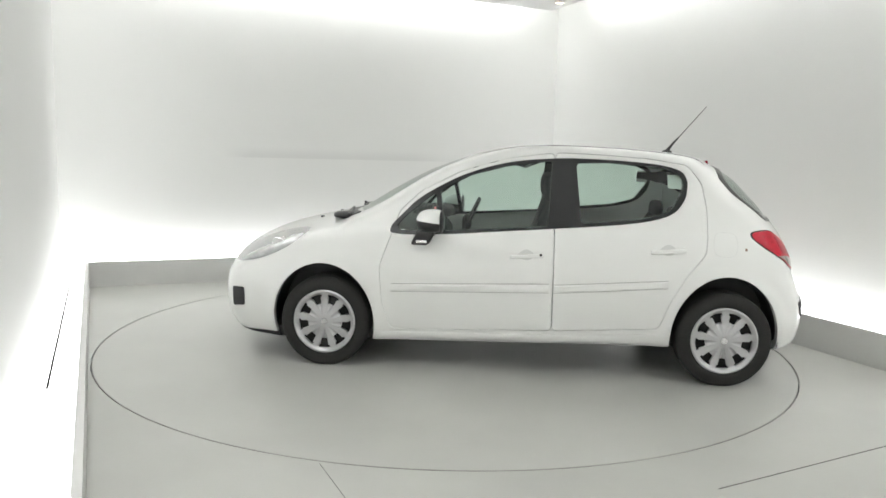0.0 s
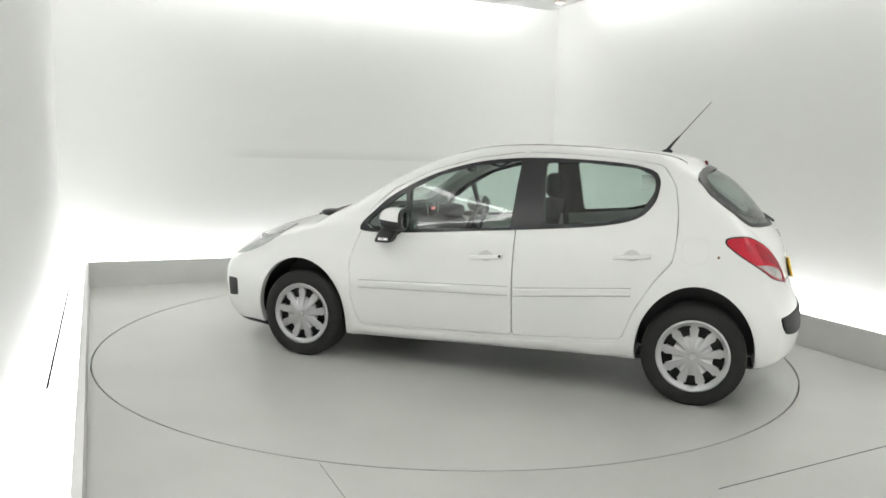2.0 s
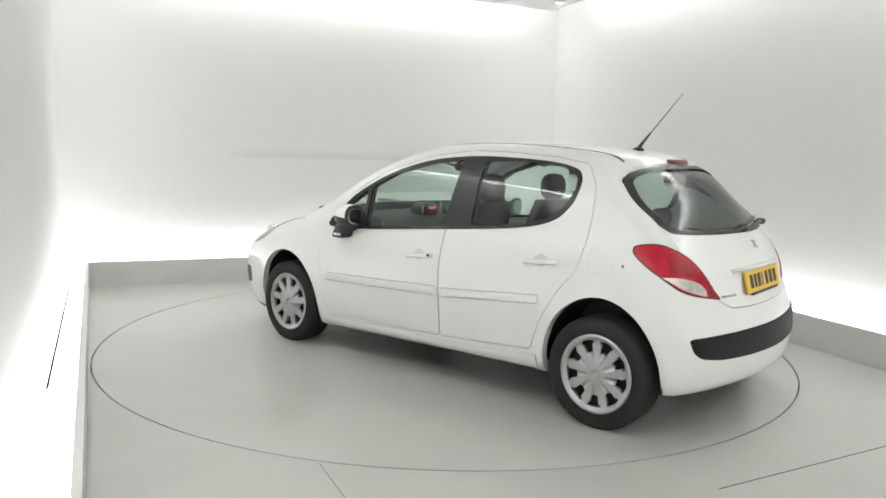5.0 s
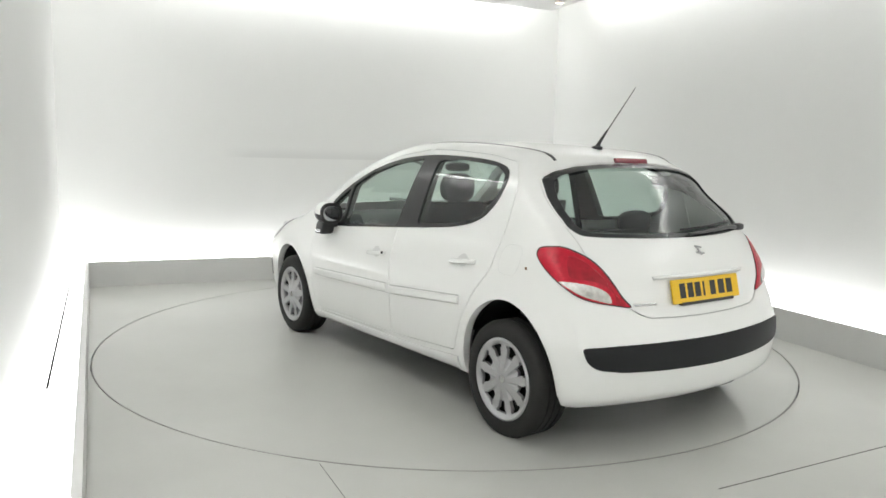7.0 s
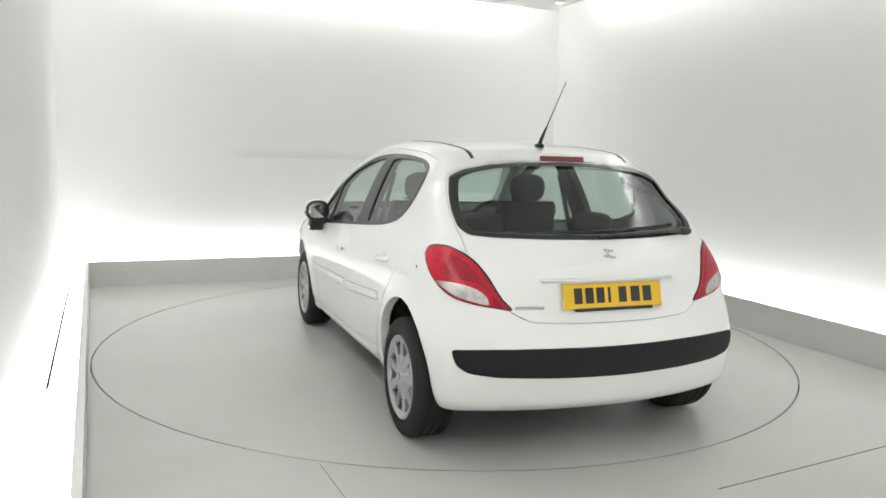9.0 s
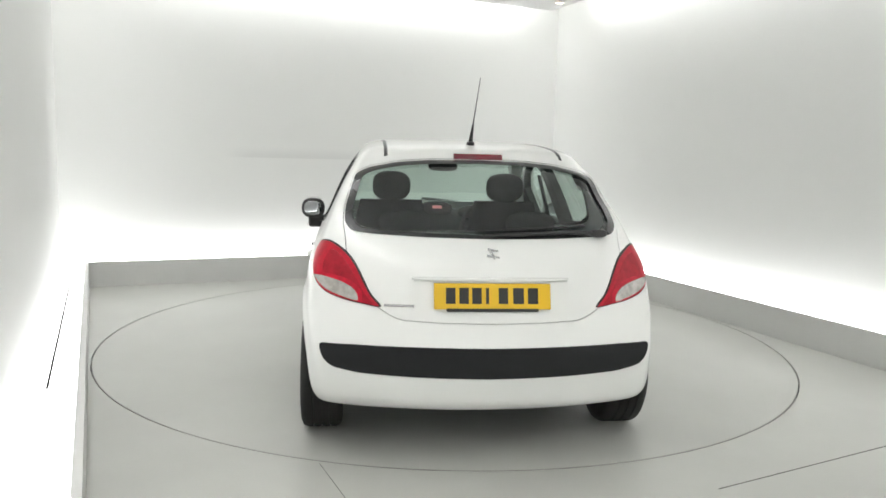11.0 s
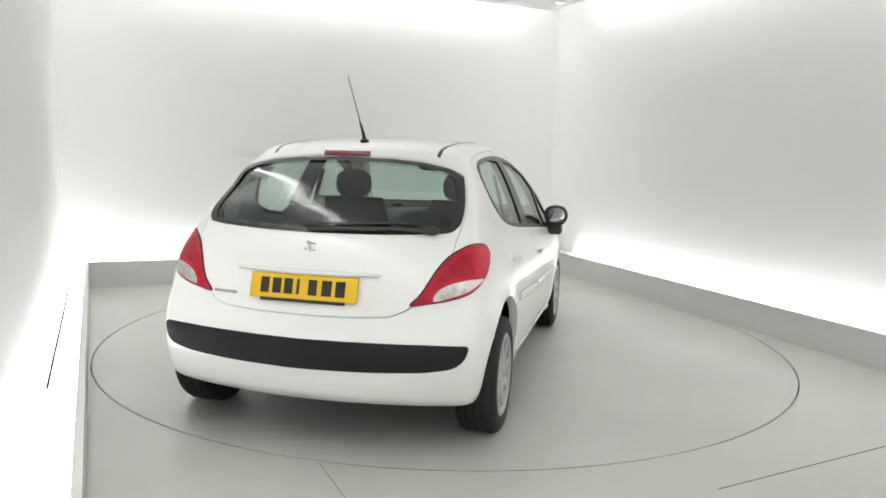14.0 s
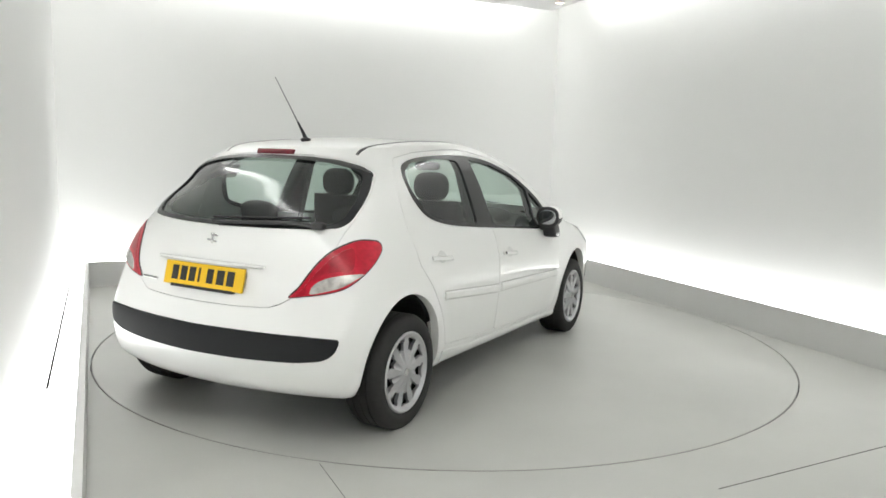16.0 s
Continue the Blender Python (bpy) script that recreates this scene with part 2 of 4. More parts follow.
def build_downlight():
    bm = lathe_bm([(0.0, 0.0), (0.045, 0.0), (0.045, -0.004)], 24)
    bmesh.ops.rotate(bm, verts=bm.verts, cent=(0, 0, 0), matrix=Matrix.Rotation(math.pi / 2, 3, "X"))
    bmesh.ops.translate(bm, verts=bm.verts, vec=(1.167, 3.056, CEIL_Z - 0.006))
    lamp = thing("downlight", bm, LAMP, "small warm round downlight in the ceiling corner", "downlight")
    ring = lathe_bm([(0.045, 0.004), (0.06, 0.004), (0.06, -0.006), (0.045, -0.006), (0.045, 0.004)], 24)
    bmesh.ops.rotate(ring, verts=ring.verts, cent=(0, 0, 0), matrix=Matrix.Rotation(math.pi / 2, 3, "X"))
    bmesh.ops.translate(ring, verts=ring.verts, vec=(1.167, 3.056, CEIL_Z - 0.006))
    part("bezel", ring, CEIL, lamp, "white bezel")


build_downlight()
SEAM_A, SEAM_B = (-3.035, 0.363), (-1.843, -2.182)
build_room()


def build_turntable():
    bm = bmesh.new()
    bmesh.ops.create_circle(bm, cap_ends=True, radius=R_TABLE, segments=192)
    top = bm.faces[:]
    r = bmesh.ops.extrude_face_region(bm, geom=top)
    bmesh.ops.translate(bm, verts=[v for v in r["geom"] if isinstance(v, bmesh.types.BMVert)], vec=(0, 0, -0.02))
    bmesh.ops.recalc_face_normals(bm, faces=bm.faces)
    table = thing("turntable", bm, DISC, "round grey painted turntable flush with the floor", "turntable")
    ring = lathe_bm([(R_TABLE - 0.001, -0.018), (R_TABLE - 0.001, 0.0006), (R_TABLE + 0.0025, -0.001), (R_TABLE + 0.0025, -0.018)], 192)
    bmesh.ops.rotate(ring, verts=ring.verts, cent=(0, 0, 0), matrix=Matrix.Rotation(math.pi / 2, 3, "X"))
    part("rim", ring, RIM, table, "thin worn rim of the turntable", 40)
    return table


turntable = build_turntable()


# ---- car body form (x forward, y left, z up, origin on the ground midway between the axles) ----
def spline(x, knots):
    """Smooth curve through (x, value) knots given in rising x."""
    k = np.array(knots, float)
    kx, ky = k[:, 0], k[:, 1]
    d = np.diff(ky) / np.diff(kx)
    m = np.empty_like(ky)
    m[0], m[-1] = d[0], d[-1]
    m[1:-1] = np.where(d[:-1] * d[1:] > 0, 2 * d[:-1] * d[1:] / (d[:-1] + d[1:] + 1e-12), 0)
    x = np.clip(np.asarray(x, float), kx[0], kx[-1])
    i = np.clip(np.searchsorted(kx, x) - 1, 0, len(kx) - 2)
    h = kx[i + 1] - kx[i]
    s = (x - kx[i]) / h
    return ((1 + 2 * s) * (1 - s) ** 2 * ky[i] + s * (1 - s) ** 2 * h * m[i]
            + s * s * (3 - 2 * s) * ky[i + 1] + s * s * (s - 1) * h * m[i + 1])


AXLES, HUB_Z, TYRE_R = (-1.258, 1.270), 0.290, 0.290
ROOF = ((-1.4, 1.36), (-1.27, 1.376), (-1.17, 1.396), (-0.94, 1.427), (-0.55, 1.450), (-0.24, 1.455), (0.0, 1.445),
        (0.27, 1.402), (0.64, 1.282), (0.91, 1.143), (1.11, 1.023), (1.22, 0.960), (1.34, 0.940), (1.55, 0.893), (1.75, 0.834), (1.92, 0.755),
        (2.03, 0.68), (2.12, 0.55))
TAIL = ((0.15, -1.72), (0.22, -1.805), (0.30, -1.866), (0.40, -1.88), (0.50, -1.868), (0.57, -1.84), (0.63, -1.815), (0.72, -1.785), (0.80, -1.77),
        (0.88, -1.75), (0.95, -1.71), (1.02, -1.655), (1.10, -1.595), (1.18, -1.52), (1.26, -1.435), (1.33, -1.32), (1.36, -1.265), (1.5, -1.20))
# how the tail curves forward to its sides
TAIL_BOW = ((0.2, 0.28), (0.4, 0.24), (0.6, 0.206), (0.75, 0.21), (0.9, 0.305), (1.05, 0.39), (1.2, 0.56), (1.33, 0.52))
TAIL_WRAP = ((0.2, 0.04), (0.4, 0.115), (0.6, 0.12), (0.75, 0.185), (0.9, 0.165), (1.05, 0.05), (1.2, 0.085), (1.33, 0.14))
NOSE = ((0.15, 1.96), (0.22, 2.045), (0.32, 2.095), (0.45, 2.11), (0.55, 2.10), (0.65, 2.07), (0.8, 1.99), (1.5, 1.95))
FLANK = ((0.15, 0.775), (0.25, 0.815), (0.33, 0.838), (0.45, 0.852), (0.55, 0.86), (0.65, 0.862), (0.75, 0.853), (0.84, 0.833), (0.90, 0.812),
         (0.95, 0.785), (1.1, 0.722), (1.25, 0.652), (1.36, 0.585), (1.5, 0.49))
PLAN = ((-1.85, 0.885), (-1.6, 0.94), (-1.3, 0.975), (-0.9, 0.993), (-0.2, 1.0), (0.6, 1.0), (1.1, 0.99), (1.4, 0.975), (1.6, 0.95), (1.8, 0.91), (2.1, 0.80))


def flank(x, z):
    w = spline(z, FLANK) * spline(x, PLAN)
    for ax in AXLES:
        r = np.hypot(x - ax, z - HUB_Z)
        w = w + 0.016 * np.exp(-((r - 0.365) / 0.05) ** 2)
    return w


def inside(p):
    """Roughly the depth of points under the car's skin, in metres."""
    x, y, z = p[:, 0], np.abs(p[:, 1]), p[:, 2]
    crown = spline(x, ((-1.3, 0.13), (-1.0, 0.09), (0.0, 0.06), (0.5, 0.12), (0.9, 0.19), (1.2, 0.12), (1.5, 0.16), (2.0, 0.30)))
    slope = (spline(x + 0.01, ROOF) - spline(x - 0.01, ROOF)) / 0.02
    top = (spline(x, ROOF) - crown * y * y - z) / np.sqrt(1 + slope ** 2)
    lean = (spline(z + 0.01, TAIL) - spline(z - 0.01, TAIL)) / 0.02
    bow, wrap = spline(z, TAIL_BOW), spline(z, TAIL_WRAP)
    rear = (x - spline(z, TAIL) - bow * y ** 2 - wrap * y ** 6) / np.sqrt(1 + lean ** 2 + (2 * bow * y + 6 * wrap * y ** 5) ** 2)
    front = spline(z, NOSE) - 0.27 * y * y - x
    side = flank(x, z) - y
    low = z - spline(x, ((-1.85, 0.235), (-1.5, 0.22), (-0.95, 0.215), (0.9, 0.165), (1.6, 0.15), (2.0, 0.17)))
    k = 0.022
    d = np.stack([top, rear, front, side, low])
    m = d.min(0)
    return m - k * np.log(np.exp(-np.clip((d - m) / k, 0, 40)).sum(0))



# ---- car: shell cut into panels ----
car = tagged(new("car"), "white five-door hatchback parked on the turntable, black bumper strip", "car")
car.scale = (0.979, 1.0, 1.0)


def skin_bm(offset, dens=1.0):
    """Closed skin of the car, moved outwards by offset."""
    def axis(lo, hi, n):
        return np.linspace(lo, hi, max(3, int(n * dens)))
    xs, ys, zs = axis(-2.3, 2.5, 150), axis(-1.0, 1.0, 51), axis(0.0, 1.7, 60)
    bm = bmesh.new()
    index, pts = {}, []

    def vert(i, j, k):
        key = (i, j, k)
        if key not in index:
            index[key] = len(pts)
            pts.append((xs[i], ys[j], zs[k]))
        return index[key]
    quads = []
    nx, ny, nz = len(xs) - 1, len(ys) - 1, len(zs) - 1
    for i in range(nx):
        for j in range(ny):
            quads.append([vert(i, j, 0), vert(i, j + 1, 0), vert(i + 1, j + 1, 0), vert(i + 1, j, 0)])
            quads.append([vert(i, j, nz), vert(i + 1, j, nz), vert(i + 1, j + 1, nz), vert(i, j + 1, nz)])
        for k in range(nz):
            quads.append([vert(i, 0, k), vert(i + 1, 0, k), vert(i + 1, 0, k + 1), vert(i, 0, k + 1)])
            quads.append([vert(i, ny, k), vert(i, ny, k + 1), vert(i + 1, ny, k + 1), vert(i + 1, ny, k)])
    for j in range(ny):
        for k in range(nz):
            quads.append([vert(0, j, k), vert(0, j, k + 1), vert(0, j + 1, k + 1), vert(0, j + 1, k)])
            quads.append([vert(nx, j, k), vert(nx, j + 1, k), vert(nx, j + 1, k + 1), vert(nx, j, k + 1)])
    p = np.array(pts)
    # rays start on a spine inside the car
    src = np.stack([np.clip(p[:, 0] * 0.78, -1.35, 1.62), p[:, 1] * 0.45, 0.42 + (p[:, 2] - 0.42) * np.where(np.abs(p[:, 0] + 0.2) < 1.0, 0.35, 0.15)], 1)
    lo, hi = np.zeros(len(p)), np.ones(len(p))
    for _ in range(26):
        mid = (lo + hi) / 2
        ok = inside(src + mid[:, None] * (p - src)) > -offset
        lo, hi = np.where(ok, mid, lo), np.where(ok, hi, mid)
    q = src + lo[:, None] * (p - src)
    vs = [bm.verts.new(v) for v in q]
    for f in quads:
        bm.faces.new([vs[i] for i in f])
    return bm


def shell_mesh(name, out, thick, dens=1.0):
    a = skin_bm(out, dens)
    b = skin_bm(out - thick, dens)
    bmesh.ops.reverse_faces(b, faces=b.faces)
    for f in b.faces:
        f.material_index = 1
    me = bpy.data.meshes.new(name)
    me.materials.append(PAINT)
    me.materials.append(LINING)
    b.to_mesh(me)
    b.free()
    a.from_mesh(me)
    a.to_mesh(me)
    a.free()
    return me


def rounded(outline, steps=6):
    """Closed Catmull-Rom curve through an outline."""
    pts = [np.array(p, float) for p in outline]
    n, out = len(pts), []
    for i in range(n):
        p0, p1, p2, p3 = pts[i - 1], pts[i], pts[(i + 1) % n], pts[(i + 2) % n]
        for s in np.linspace(0, 1, steps, endpoint=False):
            out.append(0.5 * (2 * p1 + (p2 - p0) * s + (2 * p0 - 5 * p1 + 4 * p2 - p3) * s * s + (3 * p1 - p0 - 3 * p2 + p3) * s ** 3))
    return [tuple(p) for p in out]


def fillet(outline, r=0.03, steps=4):
    """Polygon with its corners rounded off."""
    out, n = [], len(outline)
    for i in range(n):
        p0, p1, p2 = (np.array(outline[k % n], float) for k in (i - 1, i, i + 1))
        d0, d1 = np.linalg.norm(p0 - p1), np.linalg.norm(p2 - p1)
        a = p1 + (p0 - p1) * min(r / d0, 0.45)
        b = p1 + (p2 - p1) * min(r / d1, 0.45)
        for s in np.linspace(0, 1, steps):
            out.append(tuple((1 - s) ** 2 * a + 2 * s * (1 - s) * p1 + s * s * b))
    return out


def grow(outline, w):
    """Moves a closed outline outwards by w."""
    p = np.array(outline, float)
    area = np.sum(p[:, 0] * np.roll(p[:, 1], -1) - np.roll(p[:, 0], -1) * p[:, 1])
    t = np.roll(p, -1, 0) - np.roll(p, 1, 0)
    nrm = np.stack([t[:, 1], -t[:, 0]], 1) / (np.linalg.norm(t, axis=1, keepdims=True) + 1e-9)
    return [tuple(q) for q in p + nrm * w * (1 if area > 0 else -1)]


def cutter(outline, axis, lo, hi):
    """Solid over an outline: axis "y": outline (x, z); "x": outline (y, z); "d": outline (h, z) seen across a rear corner, + or - by side."""
    bm = bmesh.new()
    rings = []
    for t in (lo, hi):
        ring = []
        for a, b in outline:
            if axis == "y":
                co = (a, t, b)
            elif axis == "x":
                co = (t, a, b)
            elif axis == "z":
                co = (a, b, t)
            else:
                s = 1 if axis == "dl" else -1
                co = ((a - t) * 0.70711, s * (a + t) * 0.70711, b)
            ring.append(bm.verts.new(co))
        rings.append(ring)
    n = len(outline)
    bm.faces.new(rings[0])
    bm.faces.new(rings[1])
    for i in range(n):
        bm.faces.new((rings[0][i], rings[0][(i + 1) % n], rings[1][(i + 1) % n], rings[1][i]))
    bmesh.ops.recalc_face_normals(bm, faces=bm.faces)
    return bm


# half width, height over the hub and shift of the rear and front wheel arches
ARCHES = ((0.330, 0.393, -0.002), (0.338, 0.378, 0.014))


def arch_ring(x, more, a0, a1, steps):
    a, b, shift = ARCHES[0 if x < 0 else 1]
    return [(x + shift + (a + more) * math.cos(t), HUB_Z + (b + more) * math.sin(t)) for t in np.linspace(a0, a1, steps)]


def arch(x, s):
    """Solid that opens a wheel arch."""
    return cutter(arch_ring(x, 0.0, 0, 2 * math.pi, 57)[:-1], "y", s * 0.50, s * 1.2)


def carve(me, steps):
    """A mesh cut by solids in turn: rows of ("-" or "&", bmesh)."""
    for how, bm in steps:
        tm = bpy.data.meshes.new("tool")
        bm.to_mesh(tm)
        bm.free()
        ob, to = bpy.data.objects.new("carved", me), bpy.data.objects.new("tool", tm)
        scene.collection.objects.link(ob)
        scene.collection.objects.link(to)
        md = ob.modifiers.new("cut", "BOOLEAN")
        md.operation = "DIFFERENCE" if how == "-" else "INTERSECT"
        md.object, md.solver = to, "EXACT"
        # a cut that fails is made again with the solid a hair aside
        for aside in (0.0, 0.0004, -0.0007, 0.0011, 0.0019):
            to.location = (aside, aside * 0.6, aside * 0.8)
            bpy.context.view_layer.update()
            dg = bpy.context.evaluated_depsgraph_get()
            res = bpy.data.meshes.new_from_object(ob.evaluated_get(dg))
            if len(res.polygons) > (0.4 * len(me.polygons) if how == "-" else 0):
                break
        me = res
        bpy.data.objects.remove(ob)
        bpy.data.objects.remove(to)
    return me


def sheet(me):
    """Keeps the outer face of a pane and its rim."""
    bm = bmesh.new()
    bm.from_mesh(me)
    bmesh.ops.delete(bm, geom=[f for f in bm.faces if f.material_index == 1], context="FACES")
    bm.to_mesh(me)
    bm.free()
    return me


def panel(name, me, mat, parent, label="", smooth=34):
    me.materials.clear()
    me.materials.append(mat)
    if mat is PAINT:
        me.materials.append(LINING)
    else:
        me.polygons.foreach_set("material_index", [0] * len(me.polygons))
    me.polygons.foreach_set("use_smooth", [True] * len(me.polygons))
    me.set_sharp_from_angle(angle=radians(smooth))
    ob = new(name, me)
    ob.parent = parent
    return tagged(ob, label)


# outlines in side view (x, z)
WINDOW = rounded(((0.848, 0.908), (0.768, 1.003), (0.650, 1.108), (0.406, 1.240), (0.122, 1.326), (-0.18, 1.360), (-0.46, 1.362), (-0.78, 1.345),
                  (-0.955, 1.312), (-1.008, 1.262), (-1.010, 1.19), (-0.985, 1.115), (-0.908, 1.037), (-0.74, 0.988), (-0.445, 0.953), (0.10, 0.908), (0.50, 0.876), (0.805, 0.868)), 5)
GLASS_FRONT = fillet(((0.545, 1.142), (0.505, 0.895), (-0.150, 0.942), (-0.165, 1.341), (0.12, 1.303), (0.37, 1.235)), 0.02)
GLASS_QUARTER = fillet(((0.572, 1.125), (0.530, 0.900), (0.785, 0.888), (0.812, 0.918), (0.735, 1.003)), 0.02)
GLASS_REAR = fillet(((-0.318, 1.332), (-0.55, 1.341), (-0.88, 1.316), (-0.982, 1.270), (-0.988, 1.19), (-0.905, 1.053), (-0.72, 1.003), (-0.355, 0.968)), 0.03)
DOOR_FRONT = fillet(((0.835, 0.880), (0.912, 0.66), (0.893, 0.44), (0.838, 0.262), (-0.193, 0.300), (-0.186, 0.69), (-0.185, 1.2), (-0.18, 1.395), (0.12, 1.352), (0.42, 1.262), (0.665, 1.133), (0.795, 1.01)), 0.035)
DOOR_REAR = fillet(((-0.199, 0.300), (-0.192, 0.69), (-0.191, 1.2), (-0.19, 1.395), (-0.45, 1.390), (-0.78, 1.372), (-1.02, 1.338), (-1.10, 1.23), (-1.125, 1.08), (-1.128, 0.95), (-1.115, 0.81), (-1.012, 0.685), (-0.915, 0.52), (-0.852, 0.345)), 0.03)
# outlines seen from behind (y, z)
GLASS_HALF = ((0.0, 0.996), (0.30, 0.998), (0.52, 1.003), (0.618, 1.010), (0.652, 1.045), (0.648, 1.11), (0.622, 1.20), (0.602, 1.264), (0.532, 1.297), (0.40, 1.324), (0.24, 1.338), (0.0, 1.343))
REAR_GLASS = fillet([(-y, z) for y, z in GLASS_HALF[-2:0:-1]] + list(GLASS_HALF), 0.02)
HATCH_HALF = ((0.0, 0.638), (0.22, 0.640), (0.40, 0.648), (0.450, 0.667), (0.505, 0.70), (0.60, 0.80), (0.640, 0.92), (0.646, 0.99), (0.658, 1.045), (0.654, 1.11), (0.628, 1.20), (0.608, 1.268), (0.536, 1.302), (0.40, 1.329), (0.24, 1.343), (0.0, 1.348))
HATCH = fillet([(-y, z) for y, z in HATCH_HALF[-2:0:-1]] + list(HATCH_HALF), 0.02)
STRIP_HALF = ((0.0, 0.407), (0.34, 0.411), (0.58, 0.418), (0.70, 0.434), (0.744, 0.468), (0.762, 0.534), (0.60, 0.539), (0.34, 0.539), (0.0, 0.537))
STRIP = fillet([(-y, z) for y, z in STRIP_HALF[-2:0:-1]] + list(STRIP_HALF), 0.025)
WINDSCREEN = fillet(((-0.66, 0.99), (0.66, 0.99), (0.60, 1.16), (0.50, 1.33), (0.30, 1.37), (0.0, 1.38), (-0.30, 1.37), (-0.50, 1.33), (-0.60, 1.16)), 0.03)
# rear lamp seen across the corner (h, z)
LAMP_OUT = rounded(((-0.437, 0.928), (-0.461, 0.955), (-0.545, 0.965), (-0.612, 0.949), (-0.694, 0.910), (-0.756, 0.858), (-0.803, 0.802), (-0.842, 0.748), (-0.886, 0.698),
                    (-0.810, 0.707), (-0.725, 0.722), (-0.640, 0.748), (-0.560, 0.797), (-0.490, 0.850), (-0.446, 0.898)), 4)
LAMP_CLEAR = rounded(((-0.545, 0.815), (-0.603, 0.817), (-0.667, 0.809), (-0.731, 0.792), (-0.779, 0.762), (-0.793, 0.720), (-0.728, 0.733), (-0.650, 0.757), (-0.588, 0.790)), 4)
LAMP_STOP = rounded(((-0.595, 0.928), (-0.674, 0.894), (-0.734, 0.846), (-0.784, 0.792), (-0.824, 0.742), (-0.856, 0.709), (-0.815, 0.718), (-0.802, 0.765), (-0.745, 0.806), (-0.672, 0.824), (-0.605, 0.832), (-0.585, 0.880)), 4)
HEAD_LAMP = rounded(((1.415, 0.862), (1.55, 0.850), (1.72, 0.802), (1.90, 0.725), (1.965, 0.645), (1.84, 0.648), (1.67, 0.690), (1.51, 0.77)), 5)


def lamp_tool(side, shrink, t0, t1):
    """Solid that holds a rear lamp."""
    return cutter(grow(LAMP_OUT, -shrink) if shrink else LAMP_OUT, side, t0, t1)


